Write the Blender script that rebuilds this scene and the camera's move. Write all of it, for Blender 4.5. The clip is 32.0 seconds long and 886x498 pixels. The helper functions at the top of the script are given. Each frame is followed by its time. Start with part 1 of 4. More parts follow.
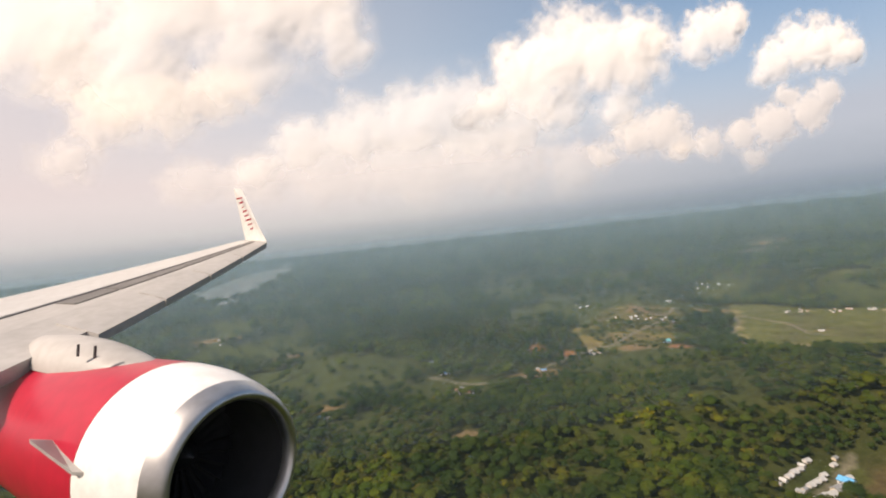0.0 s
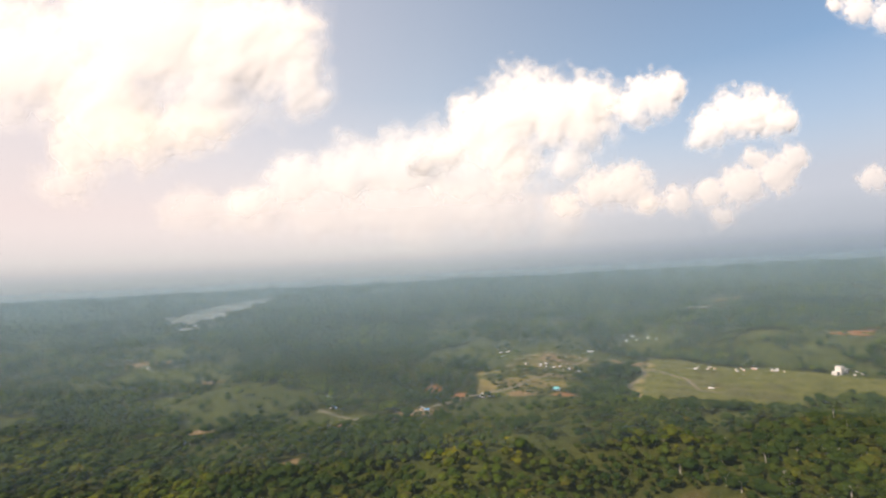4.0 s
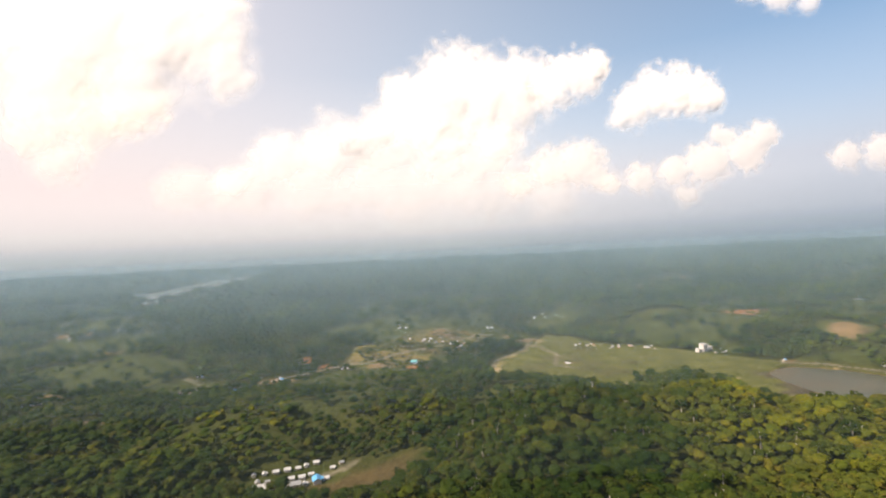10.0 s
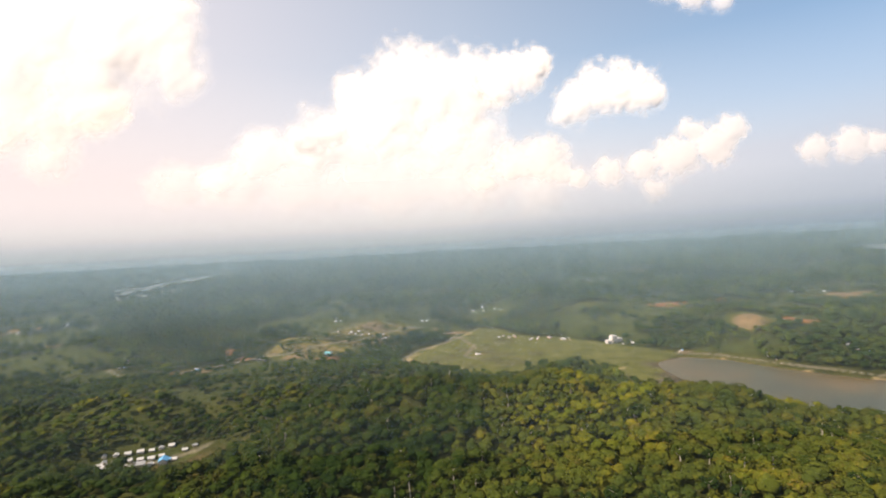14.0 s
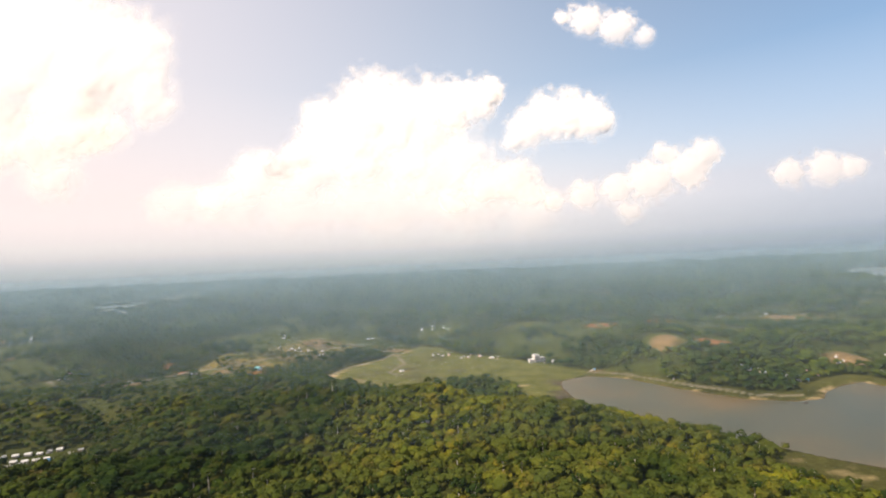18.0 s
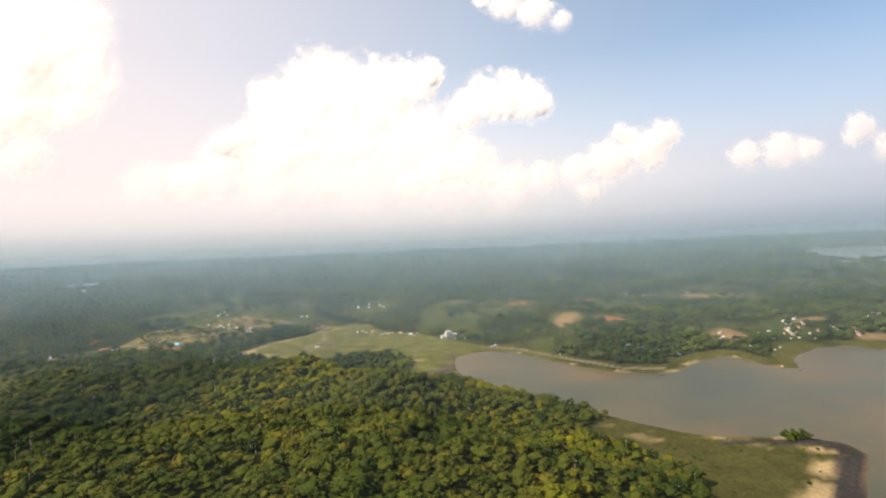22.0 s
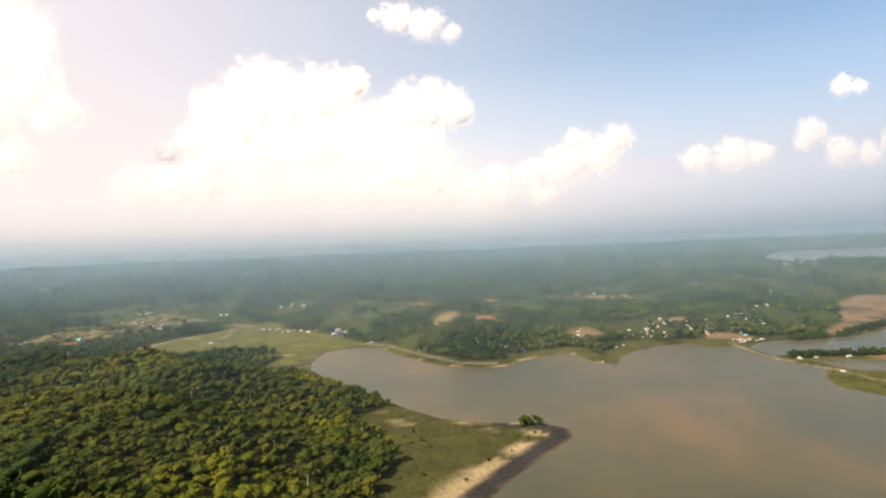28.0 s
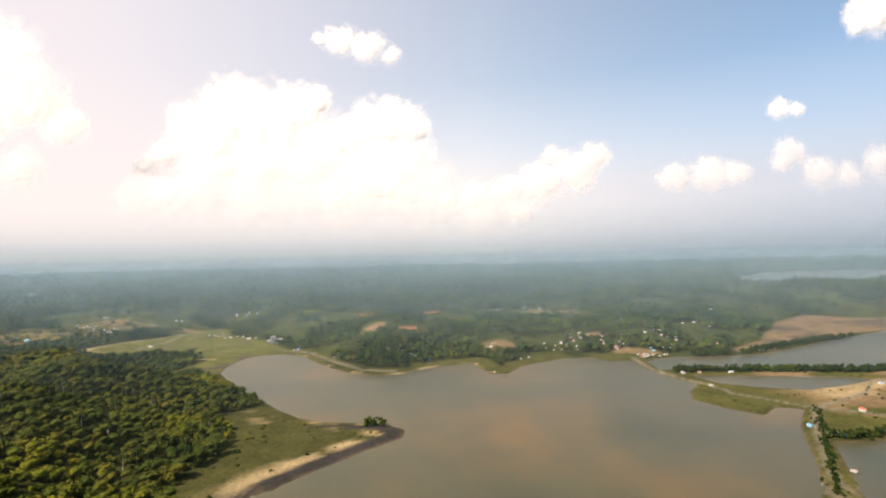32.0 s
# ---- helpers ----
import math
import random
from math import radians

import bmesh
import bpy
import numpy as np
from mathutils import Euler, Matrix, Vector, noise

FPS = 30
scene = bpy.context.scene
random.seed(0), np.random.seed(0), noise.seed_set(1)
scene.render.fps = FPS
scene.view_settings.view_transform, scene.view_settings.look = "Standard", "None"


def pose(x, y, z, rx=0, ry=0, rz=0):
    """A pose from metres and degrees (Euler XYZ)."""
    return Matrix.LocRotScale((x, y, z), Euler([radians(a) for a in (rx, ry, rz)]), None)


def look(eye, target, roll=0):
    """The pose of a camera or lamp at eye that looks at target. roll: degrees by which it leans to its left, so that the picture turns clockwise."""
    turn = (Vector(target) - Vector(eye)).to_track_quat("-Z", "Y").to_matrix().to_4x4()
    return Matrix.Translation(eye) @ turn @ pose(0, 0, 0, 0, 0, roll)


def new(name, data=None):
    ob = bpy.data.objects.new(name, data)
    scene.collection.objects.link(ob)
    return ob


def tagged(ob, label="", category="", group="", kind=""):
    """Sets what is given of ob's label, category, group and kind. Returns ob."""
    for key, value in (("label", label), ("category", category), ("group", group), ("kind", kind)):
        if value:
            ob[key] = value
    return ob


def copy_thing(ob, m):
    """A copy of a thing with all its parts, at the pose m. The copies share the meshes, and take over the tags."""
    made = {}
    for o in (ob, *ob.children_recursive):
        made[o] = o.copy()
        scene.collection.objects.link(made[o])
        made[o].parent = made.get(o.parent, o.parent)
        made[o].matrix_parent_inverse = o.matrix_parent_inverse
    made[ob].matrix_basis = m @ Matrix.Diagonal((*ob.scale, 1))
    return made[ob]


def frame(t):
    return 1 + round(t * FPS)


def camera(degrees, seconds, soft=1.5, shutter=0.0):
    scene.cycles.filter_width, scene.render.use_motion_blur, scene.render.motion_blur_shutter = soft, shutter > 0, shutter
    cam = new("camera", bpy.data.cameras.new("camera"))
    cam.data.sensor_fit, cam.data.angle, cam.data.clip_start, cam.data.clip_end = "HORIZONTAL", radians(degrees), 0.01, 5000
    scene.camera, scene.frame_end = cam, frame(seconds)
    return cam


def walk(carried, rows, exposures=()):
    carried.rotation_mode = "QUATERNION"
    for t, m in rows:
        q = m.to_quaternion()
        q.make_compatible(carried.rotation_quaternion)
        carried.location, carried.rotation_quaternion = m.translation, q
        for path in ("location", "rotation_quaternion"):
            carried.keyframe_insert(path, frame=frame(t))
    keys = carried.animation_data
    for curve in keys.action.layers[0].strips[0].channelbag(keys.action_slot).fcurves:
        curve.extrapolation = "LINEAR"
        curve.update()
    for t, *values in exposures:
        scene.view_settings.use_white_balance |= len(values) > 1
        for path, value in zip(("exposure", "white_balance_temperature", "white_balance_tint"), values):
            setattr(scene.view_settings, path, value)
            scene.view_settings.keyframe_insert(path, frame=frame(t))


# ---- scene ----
cam = camera(85.9, 32.0, soft=2.0)
ROWS = [  # seconds, x, y, z, then the turn about x, y and z
    (0, -37.70, -41.60, 202.01, 87.40, 6.18, -4.75),
    (0.5, -19.70, -47.80, 200.98, 86.83, 6.03, -4.48),
    (1, -1.60, -54.00, 200.01, 87.14, 5.87, -4.41),
    (1.5, 16.60, -60.40, 199.04, 88.20, 5.22, -4.40),
    (2, 34.83, -66.97, 198.07, 89.16, 4.32, -3.92),
    (2.5, 51.19, -73.87, 197.16, 90.67, 3.86, -4.17),
    (3, 68.00, -80.14, 196.25, 91.22, 3.40, -3.97),
    (3.5, 85.67, -85.61, 195.40, 91.60, 2.96, -4.01),
    (5.5, 159.66, -103.85, 191.98, 93.73, 3.30, -3.06),
    (6, 178.64, -107.62, 191.18, 93.10, 3.35, -2.60),
    (6.5, 198.02, -110.69, 190.38, 91.33, 3.63, -2.58),
    (7, 217.45, -113.37, 189.58, 89.98, 3.89, -2.40),
    (7.5, 236.49, -115.94, 188.84, 88.83, 3.88, -2.52),
    (8, 254.85, -118.67, 188.10, 88.14, 3.84, -2.54),
    (9, 290.53, -124.49, 186.73, 88.44, 3.25, -2.29),
    (10, 325.53, -131.04, 185.42, 89.64, 2.80, -1.81),
    (11, 360.35, -137.94, 184.22, 90.33, 3.02, -1.34),
    (12, 395.64, -144.84, 183.08, 89.79, 3.37, -1.08),
    (13, 431.15, -152.25, 182.00, 88.81, 3.27, -1.15),
    (14, 466.77, -160.51, 180.80, 88.96, 3.10, -1.16),
    (14.5, 484.16, -164.90, 180.23, 89.25, 2.94, -1.33),
    (16.5, 551.59, -183.37, 177.84, 91.33, 2.22, -1.00),
    (17, 568.29, -188.16, 177.27, 92.31, 2.20, -0.57),
    (17.5, 584.82, -192.94, 176.76, 92.02, 2.37, -0.20),
    (18, 601.12, -197.33, 176.36, 91.39, 2.64, 0.04),
    (19, 633.44, -205.37, 175.62, 90.59, 2.88, -0.42),
    (20, 666.73, -213.07, 174.93, 89.40, 2.99, -0.82),
    (21, 701.44, -219.56, 174.13, 88.87, 2.92, -0.70),
    (22, 736.72, -225.21, 173.22, 88.81, 2.54, -0.63),
    (23, 771.95, -230.62, 172.14, 88.72, 2.44, -0.71),
    (24, 807.01, -236.44, 171.00, 88.95, 1.76, -0.39),
    (24.5, 824.33, -239.63, 170.37, 89.13, 1.62, -0.40),
    (26.5, 893.08, -254.79, 167.69, 90.13, 1.96, 0.06),
    (27, 911.03, -259.24, 167.01, 89.76, 1.97, 0.27),
    (28, 948.42, -269.04, 165.47, 89.08, 2.37, 0.18),
    (29, 986.50, -278.27, 163.82, 88.22, 2.44, 0.29),
    (30, 1024.46, -286.60, 161.99, 88.38, 2.41, 0.39),
    (30.5, 1043.21, -289.90, 161.08, 88.95, 2.29, 0.58),
    (31, 1061.74, -292.64, 160.11, 89.54, 1.82, 0.91),
    (31.5, 1080.26, -295.09, 159.09, 90.07, 1.64, 1.36),
    (32, 1098.73, -297.48, 158.06, 90.85, 1.29, 1.66),
]
walk(cam, [(t, pose(x, y, z, rx, ry, rz)) for t, x, y, z, rx, ry, rz in ROWS], [(t, stops, 7400, 20.0) for t, stops in ((0, 0.62), (6, 0.86), (13, 0.92), (20, 0.97), (32, 1.0))])

# ---- world, sun, exposure ----
K = 0.57  # metres in a unit of the plan
SUN_DIR = Vector((-0.66, -0.24, 0.71)).normalized()
world = bpy.data.worlds.new("world")
scene.world = world
world.use_nodes = True
wn = world.node_tree
sky = wn.nodes.new("ShaderNodeTexSky")
sky.sky_type = "NISHITA"
sky.sun_disc = False
sky.sun_elevation = math.asin(SUN_DIR.z)
sky.sun_rotation = math.atan2(SUN_DIR.x, SUN_DIR.y)
sky.altitude, sky.air_density, sky.dust_density, sky.ozone_density = 100, 1.2, 0.4, 2.2
scene.cycles.transparent_max_bounces = 24
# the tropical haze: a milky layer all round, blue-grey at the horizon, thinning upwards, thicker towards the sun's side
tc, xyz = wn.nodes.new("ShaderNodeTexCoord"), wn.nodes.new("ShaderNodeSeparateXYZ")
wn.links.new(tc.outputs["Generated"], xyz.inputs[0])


def sky_ramp(fac, stops):
    r = wn.nodes.new("ShaderNodeValToRGB")
    while len(r.color_ramp.elements) < len(stops):
        r.color_ramp.elements.new(0.5)
    for e, (p, c) in zip(r.color_ramp.elements, stops):
        e.position, e.color = p, (*c, 1)
    wn.links.new(fac, r.inputs[0])
    return r.outputs[0]


def sky_mix(a, b, fac, kind="MIX"):
    m = wn.nodes.new("ShaderNodeMix")
    m.data_type, m.blend_type = "RGBA", kind
    for socket, v in ((m.inputs[6], a), (m.inputs[7], b), (m.inputs[0], fac)):
        if isinstance(v, (tuple, float)):
            socket.default_value = v
        else:
            wn.links.new(v, socket)
    return m.outputs[2]


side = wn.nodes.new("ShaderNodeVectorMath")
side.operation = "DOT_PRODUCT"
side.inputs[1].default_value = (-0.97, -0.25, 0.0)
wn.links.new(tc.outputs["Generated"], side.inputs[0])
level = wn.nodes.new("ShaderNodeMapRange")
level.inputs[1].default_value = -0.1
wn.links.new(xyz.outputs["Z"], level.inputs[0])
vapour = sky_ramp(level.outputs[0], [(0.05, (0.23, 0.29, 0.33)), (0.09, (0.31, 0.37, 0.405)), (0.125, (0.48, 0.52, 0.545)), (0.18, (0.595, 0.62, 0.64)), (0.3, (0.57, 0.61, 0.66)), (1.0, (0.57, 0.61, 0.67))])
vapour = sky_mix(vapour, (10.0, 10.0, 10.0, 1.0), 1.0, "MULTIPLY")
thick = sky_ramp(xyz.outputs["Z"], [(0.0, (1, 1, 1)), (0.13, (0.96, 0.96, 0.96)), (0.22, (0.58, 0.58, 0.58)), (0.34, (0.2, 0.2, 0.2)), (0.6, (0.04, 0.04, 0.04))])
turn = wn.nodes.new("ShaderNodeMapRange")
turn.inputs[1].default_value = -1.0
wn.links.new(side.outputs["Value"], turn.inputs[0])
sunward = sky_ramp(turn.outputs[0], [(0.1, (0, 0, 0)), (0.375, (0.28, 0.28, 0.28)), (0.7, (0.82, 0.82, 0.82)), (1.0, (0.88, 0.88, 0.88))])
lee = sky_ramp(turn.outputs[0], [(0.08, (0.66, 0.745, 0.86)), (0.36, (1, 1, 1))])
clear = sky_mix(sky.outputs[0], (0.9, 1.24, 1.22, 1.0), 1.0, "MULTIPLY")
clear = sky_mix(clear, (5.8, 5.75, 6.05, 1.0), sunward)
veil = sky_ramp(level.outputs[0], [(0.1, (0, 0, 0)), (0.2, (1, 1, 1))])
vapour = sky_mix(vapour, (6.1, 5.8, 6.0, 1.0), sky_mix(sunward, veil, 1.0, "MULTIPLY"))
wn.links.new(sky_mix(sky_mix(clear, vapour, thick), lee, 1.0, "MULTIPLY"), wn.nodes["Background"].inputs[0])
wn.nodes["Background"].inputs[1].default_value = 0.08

sun = new("sun", bpy.data.lights.new("sun", "SUN"))
sun.data.energy, sun.data.angle, sun.data.color = 4.0, radians(0.6), (1.0, 0.93, 0.82)
sun.matrix_world = look(SUN_DIR * 3000, (0, 0, 0))


# ---- small tools ----
def hash2(ix, iy, seed):
    h = (ix.astype(np.int64) * 374761393 + iy.astype(np.int64) * 668265263 + seed * 982451653) & 0x7FFFFFFF
    h = ((h ^ (h >> 13)) * 1274126177) & 0x7FFFFFFF
    return ((h ^ (h >> 16)) & 0xFFFFFF) / float(0xFFFFFF)


def value_noise(x, y, size, seed=0):
    u, v = np.asarray(x) / size, np.asarray(y) / size
    iu, iv = np.floor(u), np.floor(v)
    fu, fv = u - iu, v - iv
    fu, fv = fu * fu * (3 - 2 * fu), fv * fv * (3 - 2 * fv)
    a, b = hash2(iu, iv, seed), hash2(iu + 1, iv, seed)
    c, d = hash2(iu, iv + 1, seed), hash2(iu + 1, iv + 1, seed)
    return (a * (1 - fu) + b * fu) * (1 - fv) + (c * (1 - fu) + d * fu) * fv


def fractal(x, y, size, seed=0, octaves=4):
    total, weight, amount = 0.0, 0.0, 1.0
    for k in range(octaves):
        total = total + amount * value_noise(x, y, size / 2**k, seed + 17 * k)
        weight += amount
        amount *= 0.5
    return total / weight


def ease(a, b, v):
    s = np.clip((v - a) / (b - a), 0, 1)
    return s * s * (3 - 2 * s)


def inside_distance(poly, x, y):
    """Metres to the outline of a plan polygon; positive inside."""
    x, y = np.asarray(x, float), np.asarray(y, float)
    best, odd = np.full(x.shape, 1e9), np.zeros(x.shape, bool)
    for (ax, ay), (bx, by) in zip(poly, poly[1:] + poly[:1]):
        ex, ey = bx - ax, by - ay
        s = np.clip(((x - ax) * ex + (y - ay) * ey) / (ex * ex + ey * ey), 0, 1)
        best = np.minimum(best, np.hypot(x - ax - s * ex, y - ay - s * ey))
        cross = (ay > y) != (by > y)
        odd ^= cross & (x < ax + (y - ay) / (ey if ey else 1e-9) * ex)
    return np.where(odd, best, -best)


def line_distance(path, x, y):
    x, y = np.asarray(x, float), np.asarray(y, float)
    best = np.full(x.shape, 1e9)
    for (ax, ay), (bx, by) in zip(path, path[1:]):
        ex, ey = bx - ax, by - ay
        s = np.clip(((x - ax) * ex + (y - ay) * ey) / (ex * ex + ey * ey), 0, 1)
        best = np.minimum(best, np.hypot(x - ax - s * ex, y - ay - s * ey))
    return best


def array_mesh(name, verts, faces, smooth=False):
    """A mesh from arrays: verts (n, 3), faces (m, 3) or (m, 4)."""
    me = bpy.data.meshes.new(name)
    verts, faces = np.ascontiguousarray(verts, np.float32), np.ascontiguousarray(faces, np.int32)
    me.vertices.add(len(verts))
    me.vertices.foreach_set("co", verts.ravel())
    me.loops.add(faces.size)
    me.loops.foreach_set("vertex_index", faces.ravel())
    me.polygons.add(len(faces))
    me.polygons.foreach_set("loop_start", np.arange(len(faces), dtype=np.int32) * faces.shape[1])
    me.polygons.foreach_set("use_smooth", np.full(len(faces), smooth))
    me.update(calc_edges=True)
    return me


def part(name, bm, material, parent=None, label="", smooth=False):
    me = bpy.data.meshes.new(name)
    bm.to_mesh(me)
    bm.free()
    if smooth:
        me.polygons.foreach_set("use_smooth", np.full(len(me.polygons), True))
    me.materials.append(material)
    ob = new(name, me)
    if parent:
        ob.parent = parent
    if label:
        tagged(ob, label)
    return ob


def box(bm, cx, cy, cz, sx, sy, sz, turn=0.0, bevel=0.0):
    made = bmesh.ops.create_cube(bm, size=1.0, matrix=pose(cx, cy, cz, 0, 0, turn) @ Matrix.Diagonal((sx, sy, sz, 1)))
    if bevel:
        edges = {e for v in made["verts"] for e in v.link_edges}
        bmesh.ops.bevel(bm, geom=list(edges), offset=bevel, segments=1, affect="EDGES")
    return bm


def empty(name, m, label, category, group="", kind=""):
    ob = new(name)
    ob.matrix_basis = m
    return tagged(ob, label, category, group, kind)


# ---- materials ----
def material(name, colour, rough=0.7, metal=0.0, spec=0.5):
    m = bpy.data.materials.new(name)
    m.use_nodes = True
    b = m.node_tree.nodes["Principled BSDF"]
    b.inputs["Base Color"].default_value = (*colour, 1)
    b.inputs["Roughness"].default_value, b.inputs["Metallic"].default_value = rough, metal
    b.inputs["Specular IOR Level"].default_value = spec
    return m, m.node_tree.nodes, m.node_tree.links, b


def noise_node(n, l, scale, detail=4.0, rough=0.55, coord="Object"):
    tc, tx = n.new("ShaderNodeTexCoord"), n.new("ShaderNodeTexNoise")
    tx.inputs["Scale"].default_value, tx.inputs["Detail"].default_value = scale, detail
    tx.inputs["Roughness"].default_value = rough
    l.new(tc.outputs[coord], tx.inputs["Vector"])
    return tx.outputs["Fac"]


def ramp_node(n, l, fac, stops):
    r = n.new("ShaderNodeValToRGB")
    while len(r.color_ramp.elements) < len(stops):
        r.color_ramp.elements.new(0.5)
    for e, (p, c) in zip(r.color_ramp.elements, stops):
        e.position, e.color = p, (*c, 1)
    l.new(fac, r.inputs[0])
    return r.outputs[0]


def mixed(n, l, a, b, fac, kind="MIX"):
    x = n.new("ShaderNodeMix")
    x.data_type, x.blend_type = "RGBA", kind
    for socket, v in ((x.inputs[6], a), (x.inputs[7], b), (x.inputs[0], fac)):
        if isinstance(v, (int, float)):
            socket.default_value = v
        elif isinstance(v, tuple):
            socket.default_value = (*v, 1)
        else:
            l.new(v, socket)
    return x.outputs[2]


def bumped(n, l, b, fac, strength, distance):
    u = n.new("ShaderNodeBump")
    u.inputs["Strength"].default_value, u.inputs["Distance"].default_value = strength, distance
    l.new(fac, u.inputs["Height"])
    l.new(u.outputs[0], b.inputs["Normal"])


def softened(n, l, normal, towards, amount):
    """A normal eased towards one direction: vapour and leaves scatter light past their own edges."""
    v, u = n.new("ShaderNodeVectorMath"), n.new("ShaderNodeVectorMath")
    v.operation, u.operation = "ADD", "NORMALIZE"
    l.new(normal, v.inputs[0])
    v.inputs[1].default_value = tuple(c * amount for c in towards)
    l.new(v.outputs[0], u.inputs[0])
    return u.outputs[0]


def surface(name, colour, rough=0.7, vary=0.25, scale=0.6, fine=6.0, metal=0.0, spec=0.4, bump=0.0):
    """A plain weathered surface: a colour with stains and fine grain."""
    m, n, l, b = material(name, colour, rough, metal, spec)
    big, small = noise_node(n, l, scale, 4), noise_node(n, l, fine, 3)
    lo = tuple(c * (1 - vary) for c in colour)
    hi = tuple(min(c * (1 + vary * 0.6), 0.95) for c in colour)
    c1 = ramp_node(n, l, big, [(0.3, lo), (0.7, hi)])
    c2 = mixed(n, l, c1, ramp_node(n, l, small, [(0.3, (0.75, 0.74, 0.72)), (0.65, (1, 1, 1))]), 0.6, "MULTIPLY")
    l.new(c2, b.inputs["Base Color"])
    if bump:
        bumped(n, l, b, small, 0.5, bump)
    return m


def ground_material():
    m, n, l, b = material("land_cover", (0.1, 0.1, 0.05), 0.95, 0, 0.03)
    at = n.new("ShaderNodeAttribute")
    at.attribute_name = "cover"
    a = noise_node(n, l, 0.02 / K, 6, 0.65)
    c = noise_node(n, l, 0.18 / K, 4, 0.6)
    one = mixed(n, l, at.outputs["Color"], ramp_node(n, l, a, [(0.3, (0.62, 0.66, 0.6)), (0.7, (1.25, 1.2, 1.1))]), 1.0, "MULTIPLY")
    two = mixed(n, l, one, ramp_node(n, l, c, [(0.3, (0.7, 0.7, 0.66)), (0.7, (1.2, 1.18, 1.1))]), 1.0, "MULTIPLY")
    l.new(two, b.inputs["Base Color"])
    bumped(n, l, b, c, 0.7, 1.5)
    return m


def crown_material(name, stops):
    m, n, l, b = material(name, (0.06, 0.08, 0.02), 0.85, 0, 0.03)
    g = n.new("ShaderNodeAttribute")
    g.attribute_name = "tree"
    tint = ramp_node(n, l, g.outputs["Fac"], stops)
    sprig = noise_node(n, l, 0.19 / K, 3, 0.6)
    stand = noise_node(n, l, 0.006 / K, 4, 0.6)
    leaf = noise_node(n, l, 0.55 / K, 4, 0.7)
    grove = noise_node(n, l, 0.028 / K, 3, 0.6)
    c = mixed(n, l, tint, ramp_node(n, l, stand, [(0.36, (0.58, 0.72, 0.62)), (0.48, (1, 1, 1)), (0.54, (1.15, 1.1, 0.9)), (0.62, (1.75, 1.6, 0.82))]), 0.9, "MULTIPLY")
    c = mixed(n, l, c, ramp_node(n, l, leaf, [(0.32, (0.68, 0.7, 0.62)), (0.62, (1.2, 1.18, 1.08))]), 0.8, "MULTIPLY")
    c = mixed(n, l, c, ramp_node(n, l, grove, [(0.36, (0.66, 0.74, 0.7)), (0.52, (1, 1, 1)), (0.66, (1.35, 1.2, 0.9))]), 0.9, "MULTIPLY")
    c = mixed(n, l, c, ramp_node(n, l, sprig, [(0.36, (0.72, 0.78, 0.76)), (0.64, (1.22, 1.18, 1.1))]), 0.8, "MULTIPLY")
    l.new(c, b.inputs["Base Color"])
    bumped(n, l, b, leaf, 0.4, 1.0)
    l.new(softened(n, l, b.inputs["Normal"].links[0].from_socket, (-0.25, -0.1, 1.0), 2.2), b.inputs["Normal"])
    return m


def water_material():
    m, n, l, b = material("silty_water", (0.15, 0.11, 0.07), 0.3, 0, 0.25)
    big, drift_and_shadow = noise_node(n, l, 0.0026 / K, 5, 0.55), noise_node(n, l, 0.011 / K, 4, 0.6)
    c = ramp_node(n, l, big, [(0.36, (0.050, 0.053, 0.027)), (0.5, (0.069, 0.063, 0.028)), (0.66, (0.118, 0.080, 0.028))])
    # grey silt drifts; the same noise paints in a dark shadow shape
    c = mixed(n, l, c, ramp_node(n, l, drift_and_shadow, [(0.35, (0.8, 0.85, 0.88)), (0.6, (1.05, 1.02, 1.0))]), 0.7, "MULTIPLY")
    l.new(c, b.inputs["Base Color"])
    ripple = noise_node(n, l, 0.35 / K, 3, 0.6)
    bumped(n, l, b, ripple, 0.03, 0.2)
    return m


def cloud_material(name, colour=(0.99, 0.968, 0.935)):
    """Bright vapour that frays out where its body thins."""
    m = bpy.data.materials.new(name)
    m.use_nodes = True
    n, l = m.node_tree.nodes, m.node_tree.links
    n.remove(n["Principled BSDF"])
    d, t, a = n.new("ShaderNodeBsdfDiffuse"), n.new("ShaderNodeBsdfTranslucent"), n.new("ShaderNodeMixShader")
    d.inputs[0].default_value = t.inputs[0].default_value = (*colour, 1)
    a.inputs[0].default_value = 0.25
    geo = n.new("ShaderNodeNewGeometry")
    l.new(softened(n, l, geo.outputs["Normal"], SUN_DIR, 2.2), d.inputs["Normal"])
    l.new(d.outputs[0], a.inputs[1])
    l.new(t.outputs[0], a.inputs[2])
    at, tr, mx = n.new("ShaderNodeAttribute"), n.new("ShaderNodeBsdfTransparent"), n.new("ShaderNodeMixShader")
    at.attribute_name = "body"
    l.new(at.outputs["Fac"], mx.inputs[0])
    l.new(tr.outputs[0], mx.inputs[1])
    l.new(a.outputs[0], mx.inputs[2])
    l.new(mx.outputs[0], n["Material Output"].inputs[0])
    return m


